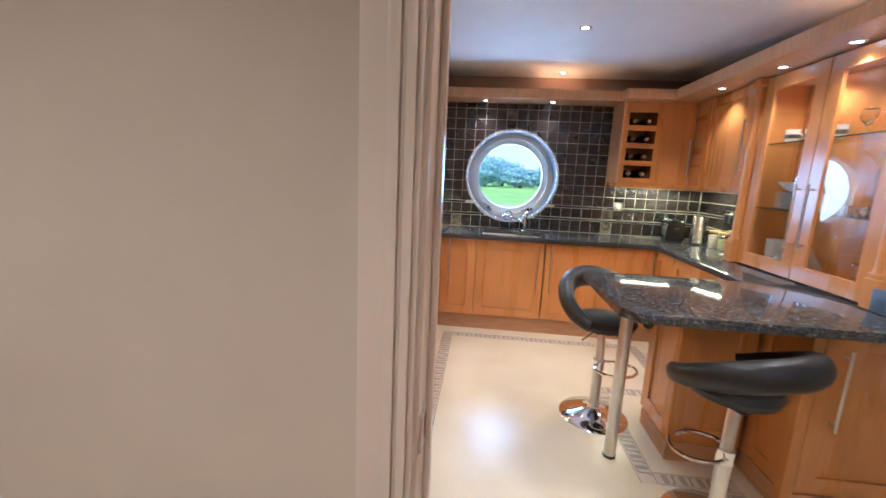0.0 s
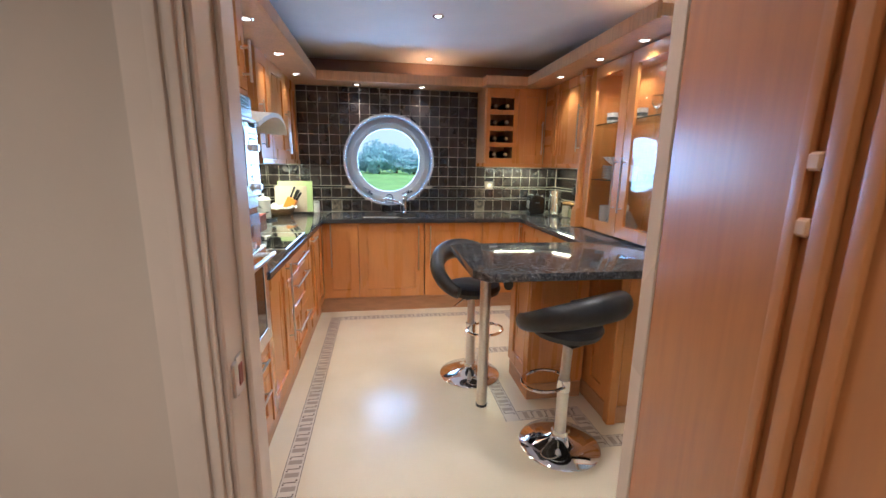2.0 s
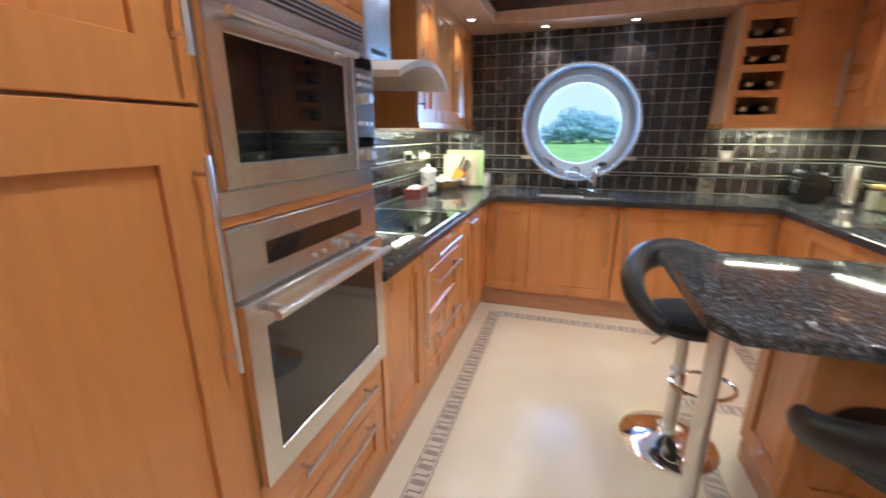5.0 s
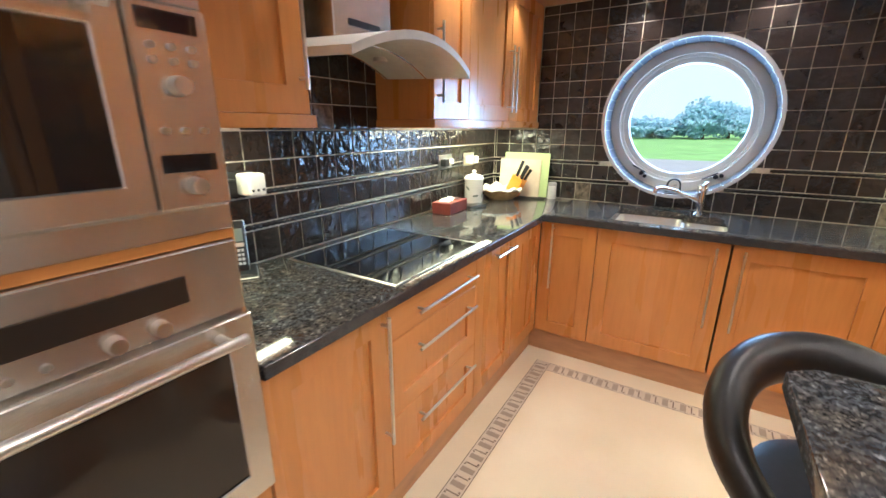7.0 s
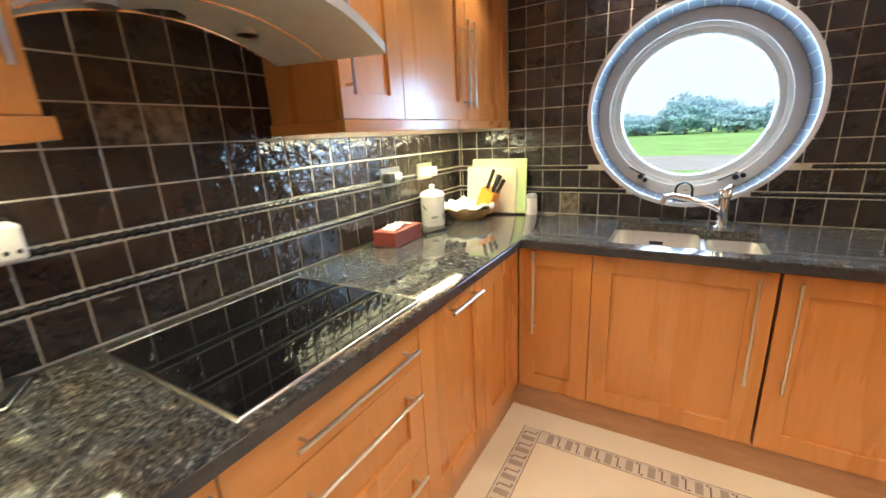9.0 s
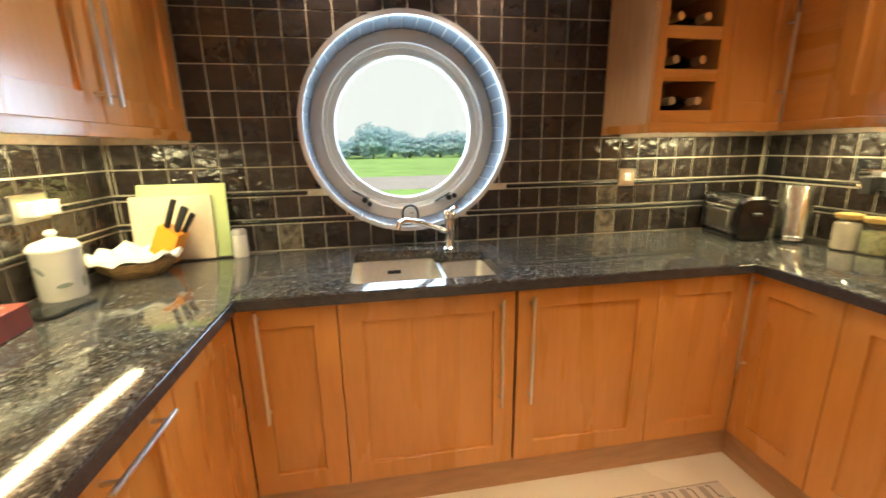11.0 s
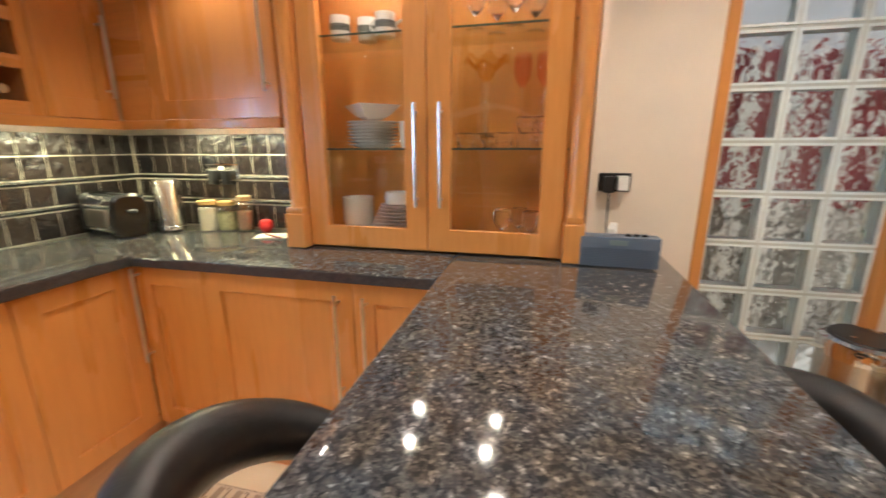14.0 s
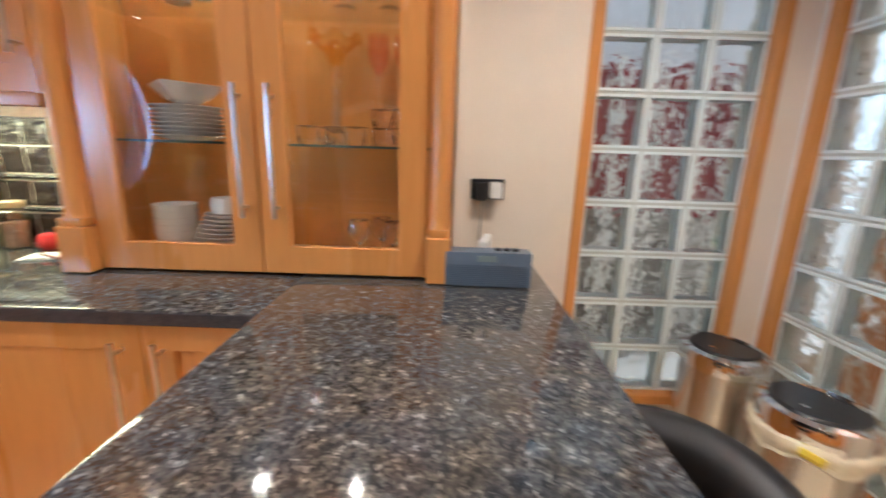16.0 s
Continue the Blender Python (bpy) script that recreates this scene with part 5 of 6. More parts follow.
for k in range(7):
    a = k * 0.9
    bm = bmesh.new()
    bmesh.ops.create_circle(bm, cap_ends=True, segments=10, radius=0.016)
    o = part("leaf_print", bm, LEAFPR, can, "", True)
    o.matrix_basis = Matrix.Rotation(a, 4, "Z") @ Matrix.Translation((0.0624, 0, 0.05 + 0.05 * (k % 2))) @ Matrix.Rotation(radians(90), 4, "Y") @ Matrix.Rotation(0.8 * k, 4, "Z") @ Matrix.Diagonal((1.3, 0.45, 1, 1))
bas = thing("bread_basket", (0.25, 6.69, ZW), "round wicker basket lined with a white cloth", "basket")
part("basket", lathe(bmesh.new(), [(0.0, 0.0), (0.085, 0.0), (0.12, 0.03), (0.135, 0.062), (0.128, 0.064), (0.112, 0.035), (0.08, 0.01), (0.0, 0.01)], seg=36), WICKER, bas)
bm = lathe(bmesh.new(), [(0.0, 0.035), (0.06, 0.045), (0.115, 0.07), (0.142, 0.082), (0.150, 0.066)], seg=36)
for v in bm.verts:
    v.co.z += 0.018 * noise.noise(v.co * 18) + 0.010 * math.sin(9 * math.atan2(v.co.y, v.co.x))
part("cloth", bm, PAPER, bas, "crumpled white cloth")
bd = thing("chopping_board", pose(0.355, 6.862, ZW + 0.004, -5), "pale green plastic chopping board leaning on the tiles", "chopping board", "chopping boards")
part("board", B(-0.17, 0.17, 0.0, 0.012, 0.0, 0.31, 0.005, 2), GREENP, bd)
bd = thing("chopping_board", pose(0.315, 6.843, ZW + 0.003, -5), "cream chopping board leaning in front of another", "chopping board", "chopping boards")
part("board", B(-0.155, 0.155, 0.0, 0.012, 0.0, 0.265, 0.005, 2), CREAMP, bd)
kb = thing("knife_block", pose(0.305, 6.795, ZW, 0, 0, -12), "orange knife block holding black-handled knives", "knife block")
blk = part("block", B(-0.045, 0.045, -0.035, 0.035, 0.0, 0.14, 0.006, 2), ORANGEP, kb)
blk.matrix_basis = pose(-0.02, 0, 0.022, 0, 28, 0)
for k, (kx, ky, kl) in enumerate(((-0.02, -0.015, 0.12), (0.002, 0.012, 0.10), (0.02, -0.012, 0.11), (0.034, 0.014, 0.09))):
    o = part("knife_handle", B(-0.009, 0.009, -0.007, 0.007, 0.0, kl, 0.004, 2), BLACK, kb)
    o.matrix_basis = pose(-0.02, 0, 0.022, 0, 28, 0) @ pose(kx, ky, 0.138, 0, 3 * k - 4, 0)
pot = thing("spice_pot", (0.562, 6.865, ZW), "small white ceramic pot with a lid", "pot")
part("pot", lathe(bmesh.new(), [(0.0, 0.0), (0.030, 0.0), (0.033, 0.005), (0.030, 0.095), (0.0, 0.095)], seg=24), CERAMIC, pot)
part("lid", lathe(bmesh.new(), [(0.031, 0.096), (0.031, 0.108), (0.024, 0.118), (0.0, 0.120)], seg=24), mat("grey_lid", (0.45, 0.44, 0.42), 0.35), pot)

# ---------------------------------------------------------------- things on the right worktop
def arch_block(x0, x1, hw, z0, z1, soft):
    """A block with an arched section in yz, its ends drawn in by soft."""
    bm = bmesh.new()
    rings = []
    for x, k in ((x0, soft), (x0 + soft, 0.0), (x1 - soft, 0.0), (x1, soft)):
        pts = rounded([(-(hw - k), z0), (hw - k, z0), ((hw - k) * 0.86, z1 - k), (-(hw - k) * 0.86, z1 - k)], 0.045, 6)
        rings.append([bm.verts.new((x, y, z)) for y, z in pts])
    for p, q in zip(rings, rings[1:]):
        for k in range(len(p)):
            bm.faces.new((p[k], p[(k + 1) % len(p)], q[(k + 1) % len(p)], q[k]))
    bm.faces.new(rings[0][::-1])
    bm.faces.new(rings[-1])
    return bm


GLOSSBLACK = mat("gloss_black_plastic", (0.006, 0.006, 0.007), 0.18, rvary=0.05)
to = thing("toaster", pose(2.862, 6.748, ZW, 0, 0, -102) @ Matrix.Scale(0.97, 4), "two-slot toaster with chrome sides and black ends", "toaster")
part("body", arch_block(-0.112, 0.112, 0.078, 0.018, 0.200, 0.002), CHROME, to)
for s in (-1, 1):
    x0, x1 = sorted((s * 0.110, s * 0.156))
    part("end_cap", arch_block(x0, x1, 0.086, 0.006, 0.208, 0.012), GLOSSBLACK, to)
    part("slot", B(-0.095, 0.095, s * 0.03 - 0.012, s * 0.03 + 0.012, 0.192, 0.2015), BLACK, to)
    part("side_plate", B(-0.085, 0.085, *sorted((s * 0.074, s * 0.0805)), 0.05, 0.135, 0.003), SATIN, to)
part("lever", B(0.155, 0.172, -0.02, 0.02, 0.12, 0.135, 0.004), BLACK, to)
part("foot_plate", B(-0.13, 0.13, -0.07, 0.07, 0.0, 0.016, 0.003), BLACK, to)
ke = thing("steel_flask", Matrix.Translation((3.015, 6.585, ZW)) @ Matrix.Diagonal((1.1, 1.1, 1.28, 1)), "tall brushed steel flask standing on the granite", "flask")
part("body", lathe(bmesh.new(), [(0.0, 0.0), (0.050, 0.0), (0.056, 0.006), (0.056, 0.012), (0.054, 0.016), (0.057, 0.02), (0.057, 0.190), (0.055, 0.196), (0.0, 0.197)], seg=36), STEEL, ke)
part("rim", lathe(bmesh.new(), [(0.057, 0.012), (0.0585, 0.014), (0.0585, 0.02), (0.057, 0.022)], seg=36), CHROME, ke)


def jar(x, y, r, h, fill, content, lidm, label):
    t = thing("storage_jar", Matrix.Translation((x, y, ZW)) @ Matrix.Scale(1.12, 4), label, "jar", "jars on the worktop")
    part("glass", lathe(bmesh.new(), [(0.0, 0.001), (r, 0.001), (r + 0.002, 0.006), (r + 0.002, h * 0.78), (r * 0.8, h * 0.84), (r * 0.8, h * 0.88)], seg=24), CLEAR, t)
    part("contents", lathe(bmesh.new(), [(0.0, 0.004), (r - 0.003, 0.004), (r - 0.002, h * fill), (0.0, h * fill + 0.003)], seg=20), content, t)
    part("lid", lathe(bmesh.new(), [(0.0, h * 0.86), (r * 0.95, h * 0.86), (r * 0.97, h * 0.88), (r * 0.97, h * 0.98), (r * 0.85, h), (0.0, h)], seg=24), lidm, t)


jar(3.062, 6.40, 0.040, 0.135, 0.72, SALT, CORK, "glass jar of pale powder with a cork lid")
jar(3.090, 6.315, 0.040, 0.130, 0.60, mat("herb_mix", (0.40, 0.40, 0.22), 0.8, vary=0.4, scale=90), CORK, "glass jar of dried herbs with a cork lid")
jar(3.105, 6.218, 0.033, 0.155, 0.55, mat("brown_granules", (0.34, 0.18, 0.10), 0.8, vary=0.3, scale=120), COPPER, "tall glass jar of brown granules with gold lid")
tm = thing("egg_timer", (3.09, 6.09, ZW), "small round red kitchen timer", "timer")
part("body", lathe(bmesh.new(), [(0.0, 0.0), (0.020, 0.0), (0.032, 0.016), (0.034, 0.034), (0.026, 0.054), (0.010, 0.062), (0.0, 0.062)], seg=24), RED, tm)
part("stalk", rod(bmesh.new(), (0, 0, 0.060), (0.003, 0, 0.072), 0.004, 8), BLACK, tm)
nt = thing("paper_note", pose(2.985, 5.985, ZW + 0.001, 0, 0, 20), "sheets of white paper lying on the worktop", "paper")
part("sheet", B(-0.05, 0.05, -0.075, 0.075, 0.0, 0.002), PAPER, nt)
part("sheet", B(-0.045, 0.045, -0.06, 0.06, 0.003, 0.006), PAPER, nt)
pen_ob = thing("ballpoint_pen", pose(2.955, 5.96, ZW + 0.011, 0, 0, 65), "dark red ballpoint pen on the papers", "pen")
part("barrel", rod(bmesh.new(), (-0.065, 0, 0), (0.06, 0, 0), 0.0045, 10), MAROON, pen_ob)
part("tip", rod(bmesh.new(), (0.06, 0, 0), (0.073, 0, 0), 0.0045, 10, 0.001), SATIN, pen_ob)

# radio and router at the wall end of the bar
ra = thing("kitchen_radio", pose(2.80, 4.497, ZW, 0, 0, -91), "slate blue table radio with a small display", "radio")
part("case", B(-0.128, 0.128, 0.0, 0.07, 0.003, 0.108, 0.004, 2), GREYBLUE, ra)
part("display", B(-0.033, 0.024, -0.0015, 0.001, 0.080, 0.098), DISPLAY, ra)
bm = bmesh.new()
for k in range(10):
    box(bm, -0.118, 0.118, -0.0012, 0.001, 0.012 + k * 0.006, 0.0145 + k * 0.006)
part("grille", bm, mat("grille_slate", (0.075, 0.10, 0.135), 0.5), ra, "fine ribbed speaker grille")
for k in range(3):
    part("button", rod(bmesh.new(), (0.03 + k * 0.026, 0.035, 0.107), (0.03 + k * 0.026, 0.035, 0.115), 0.010, 16), BLACK, ra)
ro = thing("router", pose(3.01, 4.475, ZW, 0, 0, -12), "small white router standing on the bar top", "router")
part("case", B(-0.075, 0.075, 0.0, 0.03, 0.002, 0.112, 0.010, 3), WHITE, ro)
part("cable", tube(bmesh.new(), [(0.07, 0.02, 0.01), (0.10, 0.0, 0.012), (0.125, -0.03, 0.006), (0.14, -0.02, 0.006)], 0.005, 6), WHITE, ro)

# ---------------------------------------------------------------- china and glass in the dresser


def china(name, m, profile, label, category, material=CERAMIC, group="china in the dresser", seg=28):
    t = thing(name, m, label, category, group)
    part("body", lathe(bmesh.new(), profile, seg=seg), material, t)
    return t


PLATE = [(0.0, 0.002), (0.055, 0.0), (0.062, 0.003), (0.105, 0.014), (0.106, 0.016), (0.062, 0.007), (0.0, 0.005)]
S1, S2, S0 = 1.3135, 1.7275, D0 + 0.0305
pl = None
for k in range(8):
    m = Matrix.Translation((2.985, 5.455, S1 + k * 0.0125))
    pl = copy_thing(pl, m) if pl else china("dinner_plate", m, PLATE, "white china plate in a stack on the glass shelf", "plate")
china("square_bowl", (2.985, 5.455, S1 + 0.112), [(0.0, 0.0), (0.04, 0.0), (0.072, 0.014), (0.122, 0.055), (0.119, 0.056), (0.068, 0.02), (0.0, 0.008)], "white flared bowl standing on stacked plates", "bowl", seg=4)
china("cream_jug", (3.0, 5.295, S1), [(0.0, 0.0), (0.04, 0.0), (0.046, 0.03), (0.048, 0.105), (0.045, 0.105), (0.042, 0.03), (0.0, 0.006)], "white straight-sided beaker on the glass shelf", "beaker")
cu = None
for k in range(5):
    m = Matrix.Translation((3.00, 5.545, S0 + k * 0.022))
    prof = [(0.0, 0.0), (0.045, 0.0), (0.052, 0.02), (0.068, 0.075), (0.065, 0.075), (0.048, 0.02), (0.0, 0.006)]
    cu = copy_thing(cu, m) if cu else china("dessert_bowl", m, prof, "white china bowl nested in a stack", "bowl")
pl = None
for k in range(10):
    m = Matrix.Translation((2.995, 5.36, S0 + k * 0.0135)) @ Matrix.Diagonal((1.12 - 0.055 * k, 1.12 - 0.055 * k, 1, 1))
    if k:
        copy_thing(pl, m)
    else:
        pl = china("side_plate", m, PLATE, "white side plate in a tapering stack", "plate")
china("cream_jug", (2.995, 5.36, S0 + 0.139), [(0.0, 0.0), (0.05, 0.0), (0.056, 0.03), (0.05, 0.05), (0.047, 0.05), (0.05, 0.03), (0.0, 0.008)], "white sugar bowl on stacked plates", "bowl")
mg = None
for k in range(4):
    m = pose(2.98 + 0.05 * (k % 2), 5.575 - k * 0.095, S2, 0, 0, 40 * k)
    if mg:
        copy_thing(mg, m)
    else:
        mg = china("patterned_mug", m, [(0.0, 0.0), (0.034, 0.0), (0.038, 0.004), (0.040, 0.085), (0.037, 0.085), (0.035, 0.008), (0.0, 0.008)], "white mug with a dark band on the top shelf", "mug")
        part("handle", tube(bmesh.new(), [(0.038 + 0.028 * math.sin(math.pi * i / 8), 0, 0.02 + 0.05 * i / 8) for i in range(9)], 0.005, 8), CERAMIC, mg)
        part("band", lathe(bmesh.new(), [(0.0405, 0.03), (0.0408, 0.03), (0.0408, 0.055), (0.0405, 0.055)], seg=28), mat("dark_pattern", (0.12, 0.13, 0.12), 0.3, vary=0.6, scale=60), mg)
# single-walled blown glass
WG = [(0.0, 0.0), (0.034, 0.0), (0.030, 0.004), (0.005, 0.010), (0.004, 0.045), (0.012, 0.052), (0.034, 0.080), (0.036, 0.105), (0.031, 0.130), (0.0, 0.120)]
TB = [(0.0, 0.0), (0.026, 0.0), (0.031, 0.012), (0.034, 0.055), (0.0, 0.050)]
FLUTE = [(0.034, 0.0), (0.030, 0.004), (0.005, 0.010), (0.004, 0.20), (0.010, 0.225)]
FCUP = [(0.010, 0.226), (0.030, 0.262), (0.034, 0.300), (0.031, 0.345)]
gl1 = None
for dx, y, z in ((0.0, 5.03, S2), (0.07, 4.96, S2), (-0.01, 4.89, S2), (0.07, 4.82, S2), (0.02, 4.915, S0), (0.08, 4.85, S0), (0.0, 4.80, S0)):
    m = Matrix.Translation((2.96 + dx, y, z))
    gl1 = copy_thing(gl1, m) if gl1 else china("wine_glass", m, WG, "clear stemmed wine glass inside the display cabinet", "wine glass", CUTGLASS, "glasses in the dresser", 24)
tb1 = None
for dx, y, up in ((0.0, 5.06, 0), (0.02, 4.985, 0), (-0.01, 4.91, 0), (0.03, 4.835, 0), (0.0, 4.765, 0), (0.03, 4.835, 0.056), (0.09, 5.02, 0), (0.0, 4.765, 0.056)):
    m = Matrix.Translation((2.93 + dx, y, S1 + up))
    tb1 = copy_thing(tb1, m) if tb1 else china("tumbler", m, TB, "low clear glass tumbler on the glass shelf", "tumbler", CUTGLASS, "glasses in the dresser", 24)
pk = None
for y in (4.86, 4.775):
    m = Matrix.Translation((3.05, y, S1))
    if pk:
        copy_thing(pk, m)
    else:
        pk = thing("pink_goblet", m, "tall goblet with a pink glass cup and clear stem", "goblet", "glasses in the dresser")
        part("stem", lathe(bmesh.new(), FLUTE, seg=20), CLEAR, pk)
        part("cup", lathe(bmesh.new(), FCUP, seg=24), PINK, pk, "pink glass cup")
va = thing("amber_vase", (3.05, 5.0, S1), "tall clear vase with a flared amber glass rim", "vase", "glasses in the dresser")
part("body", lathe(bmesh.new(), [(0.045, 0.0), (0.040, 0.01), (0.014, 0.05), (0.020, 0.25)], seg=24), CLEAR, va)
bm = lathe(bmesh.new(), [(0.020, 0.251), (0.035, 0.29), (0.075, 0.335), (0.088, 0.325)], seg=32)
for v in bm.verts:
    v.co.z += 0.25 * (math.hypot(v.co.x, v.co.y) - 0.02) * math.sin(6 * math.atan2(v.co.y, v.co.x))
part("rim", bm, AMBER, va, "wavy amber glass rim")

# ---------------------------------------------------------------- dining end: nib, bins, radiator, clock, scale
struct("wall_nib", B(2.87, XR, 4.585, 4.606, ZW + 0.002, 2.15), PAINT, "cream painted boxing beside the dresser")


def bin_thing(x, y, bag):
    t = thing("pedal_bin", (x, y, 0), "round steel touch bin with black lid" + (" and overhanging pale liner" if bag else ""), "bin", "kitchen bins")
    R = 0.128
    part("body", lathe(bmesh.new(), [(0.0, 0.02), (R, 0.02), (R, 0.60), (0.0, 0.60)], seg=48), STEEL, t)
    part("base_ring", lathe(bmesh.new(), [(0.0, 0.0), (R + 0.003, 0.0), (R + 0.004, 0.022), (R, 0.026)], seg=48), BLACK, t)
    part("rim", lathe(bmesh.new(), [(R - 0.002, 0.60), (R + 0.006, 0.602), (R + 0.007, 0.64), (R, 0.658), (R - 0.016, 0.666), (R - 0.02, 0.655)], seg=48), CHROME, t, "polished steel lid ring")
    bm = bmesh.new()
    rr, cut = R - 0.016, -0.06
    pts = [(rr * math.cos(a), rr * math.sin(a)) for a in [2 * math.pi * i / 48 for i in range(48)]]
    pts = [(max(px, cut), py) for px, py in pts]
    a = [bm.verts.new((px, py, 0.650)) for px, py in pts]
    b = [bm.verts.new((px, py, 0.668)) for px, py in pts]
    c = [bm.verts.new((px * 0.93, py * 0.93, 0.674)) for px, py in pts]
    for i in range(48):
        j = (i + 1) % 48
        bm.faces.new((a[i], a[j], b[j], b[i]))
        bm.faces.new((b[i], b[j], c[j], c[i]))
    bm.faces.new(c)
    part("lid", bm, BLACK, t, "black plastic flap lid")
    part("button", rod(bmesh.new(), (0.07, 0.0, 0.672), (0.07, 0.0, 0.678), 0.007, 14), CHROME, t)
    if bag:
        bm = lathe(bmesh.new(), [(R + 0.006, 0.606), (R + 0.014, 0.600), (R + 0.018, 0.585), (R + 0.011, 0.566), (R + 0.015, 0.556), (R + 0.004, 0.552)], seg=60)
        for v in bm.verts:
            a = math.atan2(v.co.y, v.co.x)
            v.co.z += 0.010 * math.sin(5 * a) * (1 if v.co.z < 0.58 else 0.3) + 0.008 * noise.noise(v.co * 40)
            v.co.xy *= 1 + 0.02 * math.sin(17 * a)
        part("bin_liner", bm, BAG, t, "pale bin liner folded over the rim")
        part("tie", tube(bmesh.new(), [((R + 0.02) * math.cos(a), (R + 0.02) * math.sin(a), 0.583 + 0.008 * math.sin(6 * a)) for a in [0.25 + 0.07 * i for i in range(6)]], 0.008, 6, False, 1.6), YELLOW, t, "yellow tie")
    return t


bin_thing(2.966, 3.627, False).rotation_euler = (0, 0, radians(115))
bin_thing(2.628, 3.60, True).rotation_euler = (0, 0, radians(115))

rad = thing("radiator", (1.89, YN + 0.03, 0.165), "cream panel radiator with a slotted top grille", "radiator")
part("panel", B(0, 0.55, 0.045, 0.062, 0.0, 0.585, 0.006, 2), RADP, rad)
bm = bmesh.new()
for k in range(16):
    box(bm, 0.02 + k * 0.033, 0.034 + k * 0.033, 0.061, 0.0642, 0.03, 0.555, 0.0024)
tagged(part("ribs", bm, RADP, rad, "pressed vertical ribs"), kind="stuff")
for s in (0, 0.545):
    part("side_cover", B(s, s + 0.005, 0.0, 0.06, 0.0, 0.59, 0.001), RADP, rad)
bm = B(0, 0.55, 0.0, 0.006, 0.585, 0.592)
box(bm, 0, 0.55, 0.056, 0.064, 0.585, 0.592)
for k in range(22):
    box(bm, 0.004 + k * 0.0255, 0.010 + k * 0.0255, 0.0, 0.06, 0.585, 0.591)
box(bm, 0, 0.55, 0.020, 0.024, 0.585, 0.590)
box(bm, 0, 0.55, 0.038, 0.042, 0.585, 0.590)
part("grille", bm, RADP, rad, "slotted cream top grille")
bm = rod(bmesh.new(), (0.565, 0.03, -0.12), (0.565, 0.03, 0.03), 0.008, 12)
rod(bm, (0.545, 0.03, 0.03), (0.60, 0.03, 0.03), 0.011, 12)
rod(bm, (0.565, 0.03, 0.03), (0.565, 0.03, 0.06), 0.014, 14)
part("valve", bm, CHROME, rad, "chrome radiator valve and pipe")

ck = thing("wall_clock", (2.165, YN, 1.715), "round black wall clock with white numerals", "clock")
part("case", rod(bmesh.new(), (0, 0, 0), (0, 0.03, 0), 0.165, 48), BLACK, ck)
part("rim", ring_y(bmesh.new(), 0.155, 0.168, 0.028, 0.038, 48), CHROME, ck)
part("face", rod(bmesh.new(), (0, 0.030, 0), (0, 0.032, 0), 0.154, 48), mat("clock_face", (0.035, 0.03, 0.028), 0.4), ck)
for hnum in range(1, 13):
    cv = bpy.data.curves.new("numeral", "FONT")
    cv.body, cv.size, cv.align_x, cv.align_y, cv.extrude = str(hnum), 0.042, "CENTER", "CENTER", 0.0005
    tmp = bpy.data.objects.new("numeral", cv)
    me = bpy.data.meshes.new_from_object(tmp)
    bpy.data.objects.remove(tmp)
    bpy.data.curves.remove(cv)
    me.materials.append(LEDTXT)
    o = new("numeral", me)
    o.parent = ck
    a = radians(90 - 30 * hnum)
    o.matrix_basis = pose(-0.122 * math.cos(a), 0.0332, 0.122 * math.sin(a), 90, 0, 180)
part("hour_hand", B(-0.07, 0.005, 0.034, 0.036, -0.004, 0.004), LEDTXT, ck)
part("minute_hand", B(-0.003, 0.003, 0.036, 0.038, -0.005, 0.11), LEDTXT, ck)

sc = thing("glass_scale", pose(2.92, 4.185, 0, 0, 0, 3), "clear glass bathroom scale with chrome feet", "scale")
part("plate", B(-0.15, 0.15, -0.13, 0.13, 0.020, 0.027, 0.002), SHELFG, sc, "clear glass plate")
for fx in (-0.115, 0.115):
    for fy in (-0.095, 0.095):
        part("foot", rod(rod(bmesh.new(), (fx, fy, 0), (fx, fy, 0.020), 0.022, 20), (fx, fy, 0.027), (fx, fy, 0.034), 0.024, 20, 0.018), CHROME, sc)
part("display_unit", B(-0.05, 0.05, -0.02, 0.02, 0.010, 0.020, 0.002), BLACK, sc)

# under-cabinet light tubes
for x0, x1, y0, y1 in ((0.20, 0.235, 4.48, 4.84), (0.20, 0.235, 5.65, 6.75), (3.0, 3.035, 5.9, 6.55), (2.35, 2.82, 6.76, 6.79)):
    tl = thing("cabinet_light", (0, 0, 0), "slim lit tube light under the wall cabinet", "light", "under-cabinet lights")
    part("tube", B(x0, x1, y0, y1, 1.411, 1.426, 0.004), TUBE, tl)

# ---------------------------------------------------------------- glass block panels


